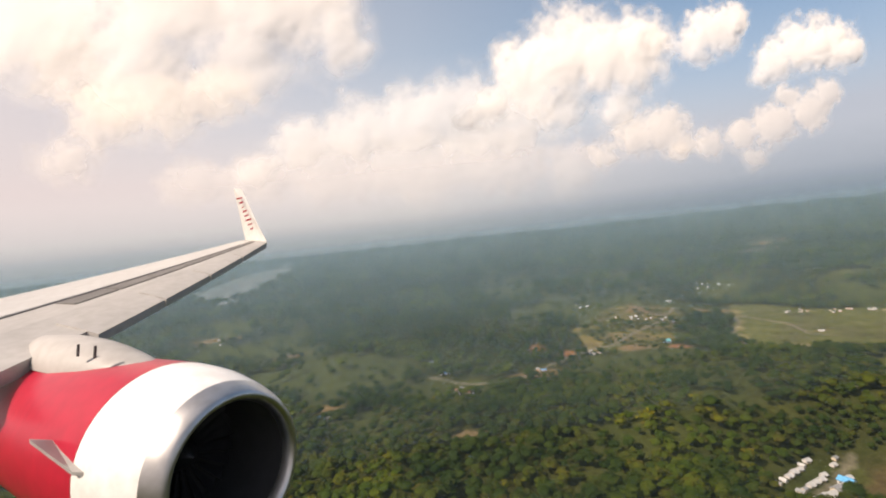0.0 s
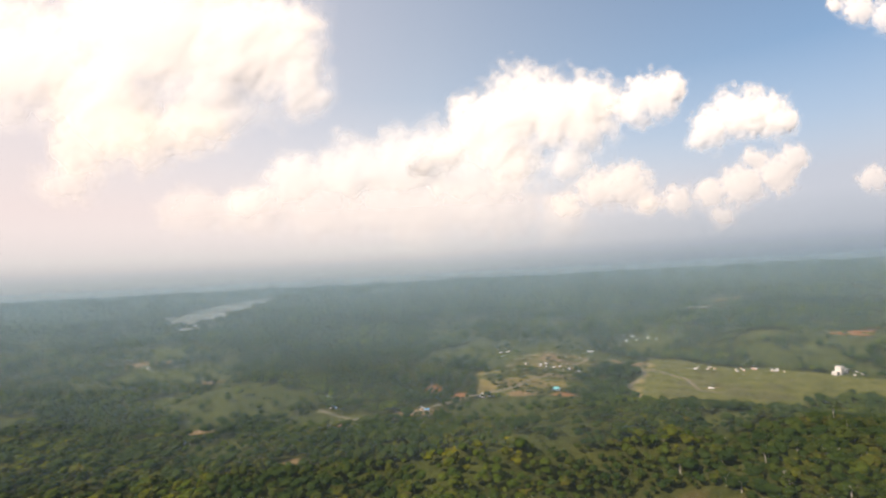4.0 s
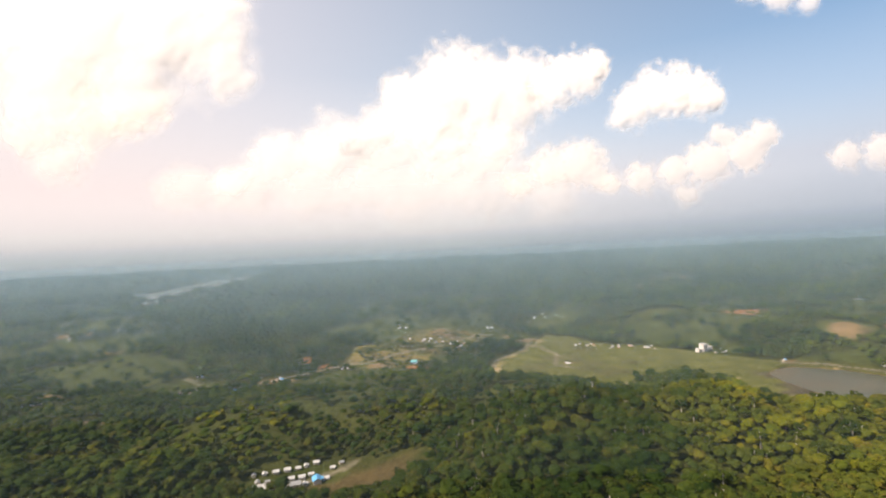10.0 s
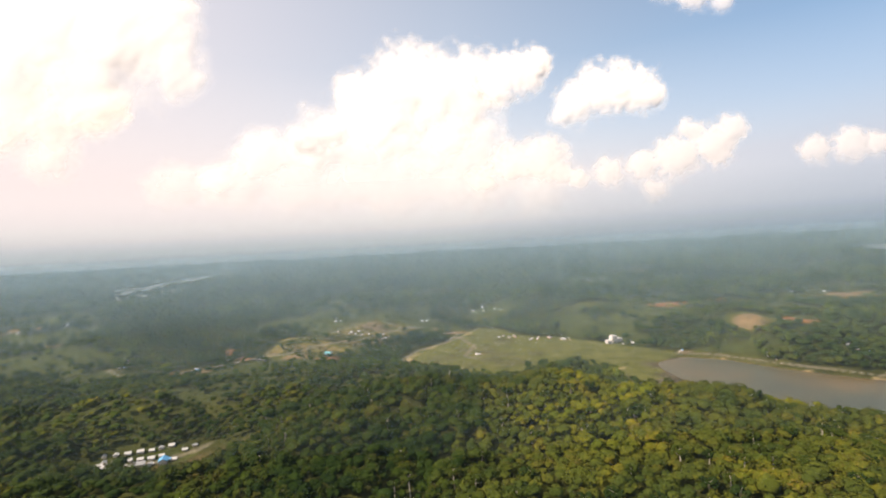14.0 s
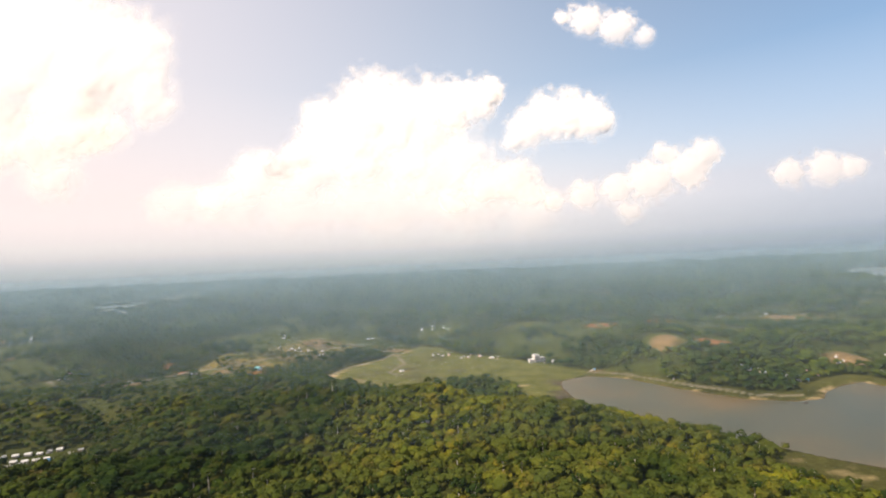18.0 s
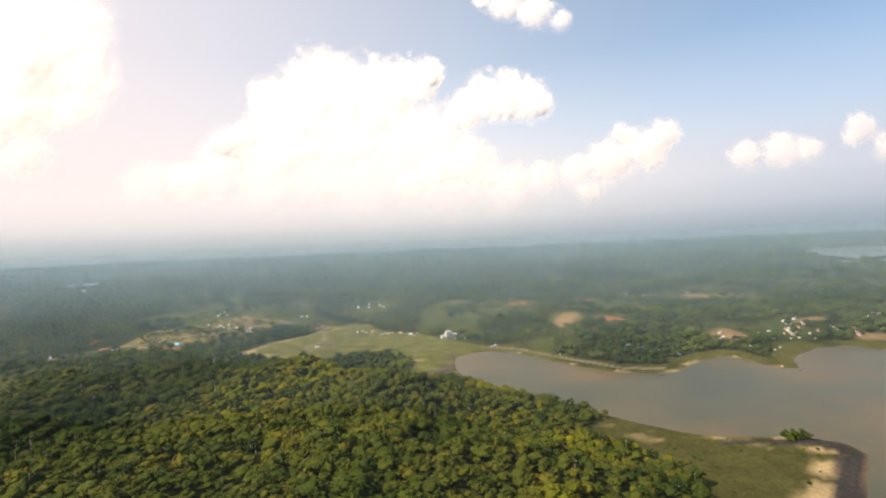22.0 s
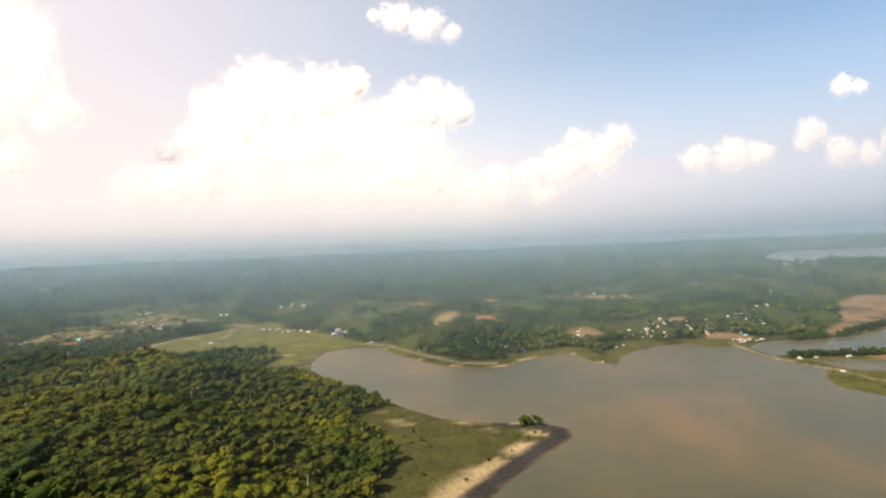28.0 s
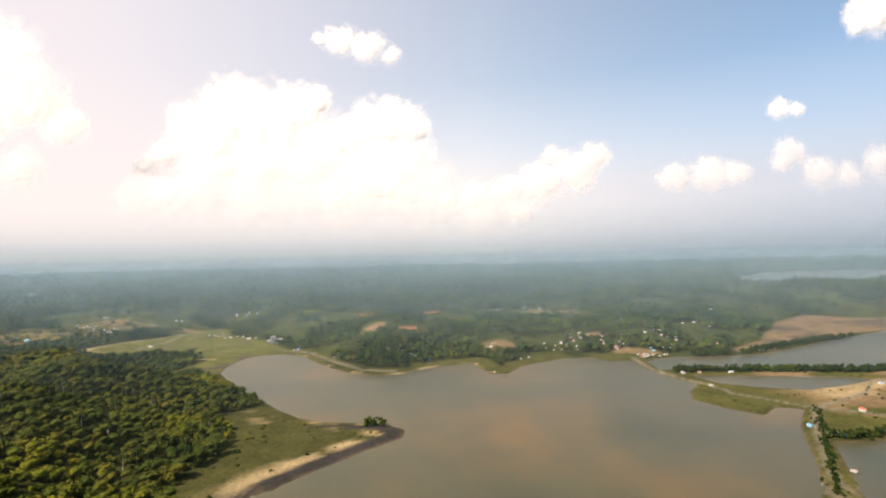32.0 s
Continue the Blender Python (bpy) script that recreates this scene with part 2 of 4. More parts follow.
def haze_material(name, amount, z0, z1, z2, z3):
    """Thin lit vapour: mostly clear, densest between z1 and z2."""
    m = bpy.data.materials.new(name)
    m.use_nodes = True
    n, l = m.node_tree.nodes, m.node_tree.links
    n.remove(n["Principled BSDF"])
    d, t, a = n.new("ShaderNodeBsdfDiffuse"), n.new("ShaderNodeBsdfTranslucent"), n.new("ShaderNodeMixShader")
    d.inputs[0].default_value = t.inputs[0].default_value = (0.48, 0.69, 0.79, 1)
    a.inputs[0].default_value = 0.5
    l.new(d.outputs[0], a.inputs[1])
    l.new(t.outputs[0], a.inputs[2])
    tcn, sep = n.new("ShaderNodeTexCoord"), n.new("ShaderNodeSeparateXYZ")
    l.new(tcn.outputs["Object"], sep.inputs[0])
    level = n.new("ShaderNodeMath")
    level.operation = "DIVIDE"
    level.inputs[1].default_value = z3
    l.new(sep.outputs["Z"], level.inputs[0])
    dens = ramp_node(n, l, level.outputs[0], [(z0 / z3, (0, 0, 0)), (z1 / z3, (amount,) * 3), (z2 / z3, (amount,) * 3), (1.0, (0, 0, 0))])
    tr, mx = n.new("ShaderNodeBsdfTransparent"), n.new("ShaderNodeMixShader")
    l.new(dens, mx.inputs[0])
    l.new(tr.outputs[0], mx.inputs[1])
    l.new(a.outputs[0], mx.inputs[2])
    l.new(mx.outputs[0], n["Material Output"].inputs[0])
    return m


M_GROUND, M_WATER = ground_material(), water_material()
M_FOREST = crown_material("broadleaf_canopy", [(0.0, (0.016, 0.029, 0.007)), (0.3, (0.021, 0.036, 0.007)), (0.55, (0.028, 0.042, 0.007)), (0.75, (0.037, 0.045, 0.008)), (0.88, (0.042, 0.036, 0.012)), (0.95, (0.057, 0.062, 0.009)), (1.0, (0.078, 0.078, 0.010))])
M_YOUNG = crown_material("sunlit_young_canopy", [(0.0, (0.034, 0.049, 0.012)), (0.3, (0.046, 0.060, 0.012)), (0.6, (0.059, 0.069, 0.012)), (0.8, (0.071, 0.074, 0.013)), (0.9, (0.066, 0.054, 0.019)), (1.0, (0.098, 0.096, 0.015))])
M_HILL = crown_material("hill_canopy", [(0.0, (0.024, 0.040, 0.013)), (0.4, (0.033, 0.050, 0.014)), (0.7, (0.042, 0.056, 0.014)), (1.0, (0.062, 0.070, 0.016))])
M_TRUNK = surface("pale_bark", (0.52, 0.48, 0.40), 0.9, 0.3, 0.3, 3)
# far and low clouds: the warm tint of haze is put into the colour
M_HAZED_CLOUD = cloud_material("cloud_haze_cream", (0.98, 0.92, 0.85))
M_CLOUD = cloud_material("cloud_white")

# ---- the plan: shores, meadow, clearings, roads (metres) ----
NORTH_SHORE = [(1318, 770), (1330, 828), (1364, 852), (1412, 864), (1460, 842), (1495, 818), (1558, 730), (1602, 678), (1655, 628), (1735, 599), (1798, 610), (1840, 655),
               (1900, 688), (1962, 710), (1985, 640), (2003, 592), (2038, 592), (2074, 655), (2110, 690), (2200, 745), (2282, 751), (2312, 702), (2374, 712)]
EAST_SHORE = [(2374, 700), (2369, 619), (2394, 533), (2424, 487), (2380, 430), (2360, 380), (2395, 325), (2432, 291), (2478, 332), (2520, 316), (2482, 270), (2443, 212), (2380, 100), (2326, 15), (2230, -150), (2140, -420), (1980, -610)]
SOUTH_SHORE = [(1760, -640), (1540, -430), (1580, -120), (1660, 0), (1720, 80), (1785, 158), (1838, 212), (1838, 244), (1801, 270), (1750, 277), (1690, 284), (1646, 305), (1590, 352), (1526, 421),
               (1470, 478), (1427, 529), (1370, 598), (1338, 640), (1322, 705)]
LAKE = NORTH_SHORE + EAST_SHORE + SOUTH_SHORE
LAGOON = [(2398, 690), (2430, 722), (2502, 748), (2631, 745), (2713, 760), (2846, 825), (3018, 932), (3186, 1016), (3306, 1069), (3800, 1240), (3700, 900), (3300, 700), (2899, 600), (2696, 610), (2509, 622), (2396, 606)]
POND = [(2440, 552), (2474, 556), (2531, 548), (2642, 533), (2737, 518), (2790, 500), (2700, 456), (2604, 429), (2519, 457), (2466, 488)]
BACKWATER = [(2456, 172), (2480, 174), (2552, 182), (2720, 214), (2900, 120), (2800, -160), (2450, -160), (2362, 0), (2414, 98)]
FAR_LAKE = [(3786, 2548), (4322, 2475), (4712, 2657), (5600, 3300), (6200, 4300), (5300, 4300), (4881, 4159), (4142, 3351)]
WEST_WATER = [(-1750, 6500), (-1900, 5500), (-1760, 4150), (-1540, 3250), (-1150, 2700), (-1040, 2900), (-1140, 3500), (-1217, 4500), (-1500, 6300)]
NORTH_WATER = [(2500, 5300), (2942, 6400), (4528, 7000), (4300, 6300), (3600, 5750)]
FAR_WATERS = [(FAR_LAKE, 50), (WEST_WATER, 52), (NORTH_WATER, 50)]
MEADOW = [(703, 955), (740, 1080), (800, 1155), (885, 1265), (960, 1400), (1045, 1330), (1072, 1240), (1216, 1140), (1300, 1062), (1360, 974), (1440, 900), (1380, 860), (1322, 780),
          (1318, 705), (1345, 640), (1224, 621), (1205, 690), (1215, 790), (1170, 850), (1110, 884), (1045, 860), (965, 775), (905, 825), (853, 876), (786, 924)]
SPIT = [(1480, 330), (1560, 372), (1620, 322), (1690, 286), (1801, 272), (1838, 244), (1838, 212), (1785, 158), (1720, 80), (1640, -20), (1560, 40), (1590, 150), (1560, 240)]
MARSH = [(2374, 712), (2398, 690), (2396, 606), (2509, 622), (2696, 610), (2899, 600), (3300, 700), (3300, 600), (2900, 420), (2720, 225), (2552, 186), (2456, 178), (2414, 98), (2362, 0), (2326, 15), (2380, 100), (2443, 212), (2482, 270), (2520, 316), (2478, 332), (2432, 291), (2395, 325), (2360, 380), (2380, 430), (2424, 487), (2394, 533), (2369, 619)]
FLATS = [(2679, 777), (2676, 824), (2839, 950), (3096, 1279), (3352, 1494), (3451, 1390), (3568, 1356), (3800, 1240), (3325, 1079), (3162, 1029), (2987, 935), (2807, 813)]
FARMLAND = [(330, 1020), (400, 960), (490, 940), (560, 1000), (590, 1090), (700, 1200), (760, 1310), (660, 1360), (520, 1330), (400, 1260), (340, 1130)]
ROADS = [[(-40, 965), (30, 905), (141, 891), (225, 965), (312, 1010), (408, 1026), (561, 1138), (662, 1246), (760, 1330)],
         [(2384, 745), (2382, 710), (2379, 619), (2405, 533), (2437, 477), (2454, 408), (2486, 377), (2513, 345), (2540, 320)],
         [(2540, 320), (2467, 220), (2396, 104), (2344, 14), (2240, -140), (2110, -350)],
         [(2540, 320), (2600, 352), (2690, 400), (2766, 480), (2950, 520)],
         [(2545, 318), (2590, 300), (2640, 262), (2720, 300)],
         [(325, 384), (350, 399), (450, 460)],
         [(1417, 905), (1500, 855), (1600, 735), (1690, 640), (1770, 628)],
         [(717, 975), (745, 1080), (800, 1140), (835, 1175), (868, 1250), (884, 1305)],
         [(885, 1256), (907, 1166), (922, 1109), (900, 1040), (887, 999), (921, 965)]]
CLEARINGS = [  # x, y, half length, half width, kind
    (1296, 688, 62, 22, "mud"), (1332, 760, 26, 48, "mud"), (2660, 402, 66, 30, "sand"), (2770, 470, 70, 40, "sand"), (2640, 275, 50, 14, "earth"), (1588, 1280, 66, 56, "red"),
    (1810, 1390, 66, 56, "red"), (1662, 985, 54, 56, "earth"), (1774, 968, 54, 54, "red"), (2290, 1370, 130, 80, "earth"), (2045, 838, 50, 46, "earth"), (1440, 905, 26, 22, "earth"),
    (465, 400, 95, 60, "brown"), (400, 440, 66, 26, "slope"), (345, 405, 42, 26, "slope"), (1800, 2290, 180, 120, "earth"), (1960, 2480, 170, 60, "earth"), (3240, 2960, 330, 60, "sand"),
    (435, 982, 50, 32, "earth"), (530, 955, 34, 34, "red")]
CLEARINGS += [
    (290, 1020, 24, 26, "red"), (225, 1065, 20, 20, "red"), (520, 1225, 50, 40, "dry"), (600, 1290, 50, 30, "earth"), (-10, 590, 34, 14, "earth"), (-255, 815, 40, 20, "earth"),
    (30, 900, 80, 42, "grass"), (190, 920, 75, 26, "earth"), (990, 798, 34, 16, "sand"), (2330, 930, 60, 24, "earth"), (1000, 1500, 90, 40, "grass"), (2120, 905, 60, 26, "grass"),
    (2420, 800, 70, 26, "earth"), (1500, 1180, 60, 26, "grass"), (860, 1330, 60, 32, "earth"), (480, 640, 60, 30, "grass"), (700, 620, 50, 24, "grass"), (1240, 480, 44, 20, "grass"),
    (1900, 1150, 70, 28, "grass"), (1316, 677, 20, 6, "sand")]
CLEARINGS += [
    (1215, 800, 30, 7, "sand"), (930, 1008, 30, 8, "earth"), (725, 990, 26, 12, "sand"), (2003, 606, 16, 12, "sand"), (1592, 700, 16, 5, "sand"), (1330, 1350, 80, 26, "grass"),
    (2050, 1080, 70, 30, "grass"), (640, 760, 70, 26, "grass"), (-700, 1500, 120, 40, "earth"), (-420, 1250, 60, 20, "earth")]
COLOURS = {"floor": (0.042, 0.048, 0.015), "grass": (0.062, 0.07, 0.02), "meadow": (0.098, 0.104, 0.034), "earth": (0.19, 0.132, 0.078), "red": (0.25, 0.115, 0.055),
           "sand": (0.31, 0.24, 0.145), "mud": (0.07, 0.06, 0.05), "marsh": (0.068, 0.070, 0.022), "road": (0.16, 0.145, 0.115), "flats": (0.165, 0.118, 0.076), "brown": (0.078, 0.058, 0.03), "scrub": (0.052, 0.054, 0.019), "silt": (0.034, 0.032, 0.034), "dry": (0.15, 0.125, 0.045), "slope": (0.052, 0.064, 0.02), "bed": (0.12, 0.09, 0.06)}


def plan(x, y):
    """Signed distances used by the ground, its cover and the woods: water (+ inside), open land (+ inside)."""
    wob = (fractal(x, y, 60, 5, 3) - 0.5) * 18
    water = np.maximum(np.maximum(inside_distance(LAKE, x, y), inside_distance(LAGOON, x, y)), np.maximum(inside_distance(POND, x, y), inside_distance(BACKWATER, x, y)))
    open_land = {k: inside_distance(v, x, y) + wob for k, v in (("meadow", MEADOW), ("spit", SPIT), ("marsh", MARSH), ("flats", FLATS), ("farm", FARMLAND))}
    clear = np.full(np.shape(x), -1e9)
    for cx, cy, a, b, kind in CLEARINGS:
        r = np.hypot((x - cx) / a, (y - cy) / b)
        clear = np.maximum(clear, (1 - r) * b + wob * 0.45)
    road = np.full(np.shape(x), 1e9)
    for way in ROADS:
        road = np.minimum(road, line_distance(way, x, y))
    return water + wob * 0.25, open_land, clear, road


def height(x, y):
    x, y = np.asarray(x, float), np.asarray(y, float)
    water, land, clear, road = plan(x, y)
    low = np.maximum(np.maximum(water, land["meadow"]), np.maximum(np.maximum(land["spit"], land["marsh"]), land["flats"]))
    away = -low
    hill = 62 * ease(15, 300, away) * (0.45 + 1.0 * fractal(x, y, 420, 3, 3)) + 22 * (fractal(x, y, 130, 9, 3) - 0.5) * ease(0, 120, away)
    hill = hill * (1 - 0.85 * ease(270, 0, np.hypot(x - 420, (y - 420) * 1.2))) * (1 - 0.72 * ease(1.0, 0.2, np.hypot((x - 150) / 560, (y - 900) / 330)))
    z = np.where(low < 0, 2.0 + np.maximum(hill, 0), 1.4 + 0.4 * fractal(x, y, 40, 2, 2))
    z = np.where(water > -6, 1.4 - ease(-6, 14, water) * 4.5, z)
    for outline, level in FAR_WATERS:
        far = inside_distance(outline, x, y)
        z = np.where(far > -200, z * (1 - ease(-200, 0, far)) + level * ease(-200, 0, far) - 4 * ease(-4, 20, far), z)
    return z


def glades(x, y):
    """Where the far slopes are grass with scattered trees rather than closed woods: 0 to 1."""
    return ease(0.5, 0.58, fractal(x, y, 170, 83, 4)) * np.maximum(ease(760, 900, y), 0.75 * ease(420, 520, y) * ease(800, 640, x)) * ease(2900, 2300, y)


def axis(stops):
    """Grid lines: (start, end, step) runs."""
    return np.unique(np.concatenate([np.arange(a, b, s) for a, b, s in stops]))


def build_ground():
    gx = axis([(-60000, -8000, 8000), (-8000, -1000, 60), (-1000, -100, 22), (-100, 3000, 10), (3000, 4500, 30), (4500, 9000, 90), (9000, 60001, 8500)])
    gy = axis([(-60000, -1200, 6000), (-1200, 60, 45), (60, 1400, 10), (1400, 2400, 20), (2400, 5200, 50), (5200, 9000, 130), (9000, 60001, 7000)])
    X, Y = np.meshgrid(gx, gy)
    x, y = X.ravel(), Y.ravel()
    z = np.where((np.abs(x) < 9000) & (y < 9000) & (y > -1200), height(x, y), 40)
    w, h = len(gx), len(gy)
    i = (np.arange(h - 1)[:, None] * w + np.arange(w - 1)).ravel()
    me = array_mesh("ground", np.stack([x, y, z], 1) * K, np.stack([i, i + 1, i + w + 1, i + w], 1), True)
    water, land, clear, road = plan(x, y)
    C = {k: np.array(v) for k, v in COLOURS.items()}
    n1, n2 = fractal(x, y, 90, 31, 4)[:, None], fractal(x, y, 35, 47, 3)[:, None]
    col = C["floor"] * (0.7 + 0.6 * n1)

    def lay(colour, amount):
        nonlocal col
        a = np.asarray(amount)[:, None] if np.ndim(amount) == 1 else amount
        col = col * (1 - a) + C[colour] * a

    lay("slope", glades(x, y))
    lay("grass", ease(0, 10, land["farm"]))
    strip = hash2(np.floor((x * 0.55 + y * 0.83) / 21), np.floor((x * 0.83 - y * 0.55) / 64), 5)
    lay("earth", ease(0, 10, land["farm"]) * (strip > 0.78) * 0.5)
    lay("marsh", ease(0, 10, land["farm"]) * (strip < 0.3))
    lay("dry", ease(0, 10, land["farm"]) * ((strip > 0.42) & (strip < 0.6)))
    lay("meadow", ease(-2, 8, land["meadow"]))
    lay("mud", ease(-2, 8, land["meadow"])[:, None] * ease(0.56, 0.7, n1) * 0.35)
    edge = ease(0, 8, land["meadow"]) * ease(34, 8, land["meadow"]) * ease(900, 1000, y + 0.4 * (x - 700)) * ease(1000, 860, x)
    lay("sand", edge[:, None] * ease(0.4, 0.6, n2) * 0.9)
    lay("marsh", ease(-2, 8, land["marsh"]))
    lay("earth", ease(0, 20, land["marsh"])[:, None] * ease(0.42, 0.54, n1) * ease(2500, 2620, x)[:, None] * 0.9)
    lay("sand", ease(0, 20, land["marsh"])[:, None] * ease(0.6, 0.7, n1) * ease(2560, 2680, x)[:, None] * ease(560, 480, y)[:, None])
    lay("flats", ease(-4, 10, land["flats"]))
    lay("mud", ease(0, 20, land["flats"])[:, None] * ease(0.46, 0.62, n1) * 0.7)
    lay("scrub", ease(-6, 14, land["spit"]))
    rim = ease(0, 6, land["spit"]) * ease(-34, -20, water) * (x > 1590) * (y < 300)
    lay("sand", rim[:, None] * ease(0.48, 0.58, n2))
    lay("sand", ease(4, 20, land["spit"])[:, None] * ease(0.6, 0.68, n2) * ease(-80, -50, water)[:, None] * 0.45)
    lay("sand", (ease(26, 6, np.hypot(x - 1770, y - 262)) + ease(30, 8, np.hypot(x - 1700, y - 282) * 0.8)).clip(0, 1)[:, None] * ease(0.35, 0.5, n2))
    for cx, cy, a, b, kind in CLEARINGS:
        r = np.hypot((x - cx) / a, (y - cy) / b)
        lay(kind, 0.88 * ease(-0.05, 0.45, 1 - r + (n2[:, 0] - 0.5) * 0.9 + (n1[:, 0] - 0.5) * 0.7))
    green = ease(-64, -42, water) * ease(0, -10, land["meadow"]) * (y > 430) * (x > 1380) * (x < 2420)
    lay("marsh", green[:, None] * ease(0.3, 0.5, n1))
    lay("sand", (ease(-14, -5, water) * (y > 560) * (x > 1450) * (x < 2100))[:, None] * ease(0.55, 0.66, n2))
    bank = ((x > 1560) & (y < 262) & (x < 1900)) * 1.0
    lay("sand", (ease(-62, -44, water) * bank)[:, None] * ease(0.42, 0.56, n2))
    lay("silt", (ease(-34, -24, water) * bank)[:, None] * (0.75 + 0.5 * n2).clip(0, 1))
    lay("mud", (ease(-60, -10, water) * ease(-5, 5, land["meadow"]))[:, None] * ease(0.42, 0.56, n1) * 0.85)
    lay("road", ease(7.0, 2.8, road))
    lay("bed", ease(-3, 3, water))
    at = me.color_attributes.new("cover", "FLOAT_COLOR", "POINT")
    at.data.foreach_set("color", np.concatenate([col, np.ones((len(col), 1))], 1).astype(np.float32).ravel())
    me.materials.append(M_GROUND)
    return tagged(new("ground", me), "forest floor, grass, sand and bare earth of low hills", "ground", kind="structure")


build_ground()


def water_sheet(name, outline, z, margin, label):
    xs, ys = [p[0] for p in outline], [p[1] for p in outline]
    gx, gy = np.arange(min(xs) - margin, max(xs) + margin + 40, 40.0), np.arange(min(ys) - margin, max(ys) + margin + 40, 40.0)
    X, Y = np.meshgrid(gx, gy)
    w, h = len(gx), len(gy)
    i = (np.arange(h - 1)[:, None] * w + np.arange(w - 1)).ravel()
    me = array_mesh(name, np.stack([X.ravel(), Y.ravel(), np.full(X.size, z)], 1) * K, np.stack([i, i + 1, i + w + 1, i + w], 1), True)
    me.materials.append(M_WATER)
    return tagged(new(name, me), label, "water", kind="structure")


water_sheet("water", LAKE + LAGOON + BACKWATER + POND, 0.0, 10, "calm silty brown lake with grey drifts and painted shadow tones")
for outline, level in FAR_WATERS:
    water_sheet("water_far", outline, level - 1.0, 30, "pale distant lake in the haze")

# ---- woods ----
ICO = np.array([(0, 0, 1)] + [(0.894 * math.cos(k * 1.2566), 0.894 * math.sin(k * 1.2566), 0.447) for k in range(5)]
               + [(0.894 * math.cos(k * 1.2566 + 0.628), 0.894 * math.sin(k * 1.2566 + 0.628), -0.447) for k in range(5)] + [(0, 0, -1)])
ICO_FACES = np.array([f for k in range(5) for f in ((0, 1 + k, 1 + (k + 1) % 5), (1 + k, 6 + k, 1 + (k + 1) % 5), (6 + k, 6 + (k + 1) % 5, 1 + (k + 1) % 5), (11, 6 + (k + 1) % 5, 6 + k))])


def clumps(centres, radii, rng, flat=0.8, rag=0.3):
    """Ragged leaf clumps: verts and faces for many centres."""
    n = len(centres)
    turn = rng.random(n) * 6.283
    c, s = np.cos(turn)[:, None], np.sin(turn)[:, None]
    base = np.stack([ICO[None, :, 0] * c - ICO[None, :, 1] * s, ICO[None, :, 0] * s + ICO[None, :, 1] * c, np.tile(ICO[:, 2], (n, 1)) * flat], 2)
    base = base * (1 + (rng.random((n, 12, 1)) - 0.5) * 2 * rag) * radii[:, None, None]
    verts = (base + centres[:, None, :]).reshape(-1, 3)
    faces = (ICO_FACES[None] + (np.arange(n) * 12)[:, None, None]).reshape(-1, 3)
    return verts, faces


def sprays(centres, radii, count, grain, rng, flat=0.72):
    """Small leafy sprays standing off round crowns: count triangles for each centre, tilted at random."""
    n = len(centres) * count
    c, r = np.repeat(centres, count, 0), np.repeat(radii, count)
    up, turn = rng.random(n) * 1.25 - 0.25, rng.random(n) * 6.283
    flank = np.sqrt(np.clip(1 - up * up, 0, 1))
    way = np.stack([flank * np.cos(turn), flank * np.sin(turn), up * flat], 1)
    p = c + way * (r * (0.72 + 0.42 * rng.random(n)))[:, None]
    corner = rng.normal(0, 1, (n, 3, 3))
    corner -= corner.mean(1, keepdims=True)
    corner *= (grain * r * (0.6 + 0.7 * rng.random(n)))[:, None, None] * np.array([1, 1, 0.6])
    return (p[:, None, :] + corner).reshape(-1, 3), np.arange(n * 3).reshape(-1, 3)


def leafy_mesh(name, cores, core_radii, core_shade, crowns, crown_radii, crown_shade, count, grain, rng, scale=1.0, flat=0.66):
    """Crowns: dim rounded cores, inner shadow put into their colour, under many small sprays. Each tree keeps one
    shade, each spray strays a little from it.
    """
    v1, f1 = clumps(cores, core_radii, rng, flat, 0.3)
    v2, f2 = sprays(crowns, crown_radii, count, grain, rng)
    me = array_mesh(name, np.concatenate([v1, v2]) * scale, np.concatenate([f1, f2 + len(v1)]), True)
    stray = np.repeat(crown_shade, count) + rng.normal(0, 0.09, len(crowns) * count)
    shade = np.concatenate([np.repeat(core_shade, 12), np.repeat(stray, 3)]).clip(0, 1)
    me.attributes.new("tree", "FLOAT", "POINT").data.foreach_set("value", shade.astype(np.float32))
    return me


def wood_spots(x0, x1, y0, y1, step, rng, cut, side):
    gx, gy = np.meshgrid(np.arange(x0, x1, step), np.arange(y0, y1, step))
    x = gx.ravel() + (rng.random(gx.size) - 0.5) * step * 0.95
    y = gy.ravel() + (rng.random(gx.size) - 0.5) * step * 0.95
    keep = (x > -0.98 * (np.maximum(y, 0) + 70) - 360) & (x < 1930 + 1.0 * (np.maximum(y, 0) + 520) + 150)
    if cut:
        keep &= cut * (y - 255 + 0.25 * x) > 0
    if side:  # the two kinds of wood meet along a wandering line
        edge = 760 + (fractal(x, y, 260, 91, 3) - 0.5) * 620 + (rng.random(len(x)) - 0.5) * 90
        keep &= (side * (x - edge) > 0) & ((x > 760) | (y < 420))
    x, y = x[keep], y[keep]
    water, land, clear, road = plan(x, y)
    shore = np.where((y < 560) & (x < 1900), -16, np.where(x > 1400, -46, -34))
    ok = (water < shore) & (clear < 0) & (road > 11) & (land["meadow"] < 0) & (land["flats"] < 0)
    ok &= (land["marsh"] < 0) & ((land["spit"] < 0)) & (np.max([inside_distance(w, x, y) for w, _ in FAR_WATERS], 0) < -40)
    thin = fractal(x, y, 110, 71, 3)
    ok &= rng.random(len(x)) < np.where(land["farm"] > 0, 0.12, np.where(thin < 0.36, 0.62, 0.97)) * (1 - 0.86 * glades(x, y))
    return x[ok], y[ok]


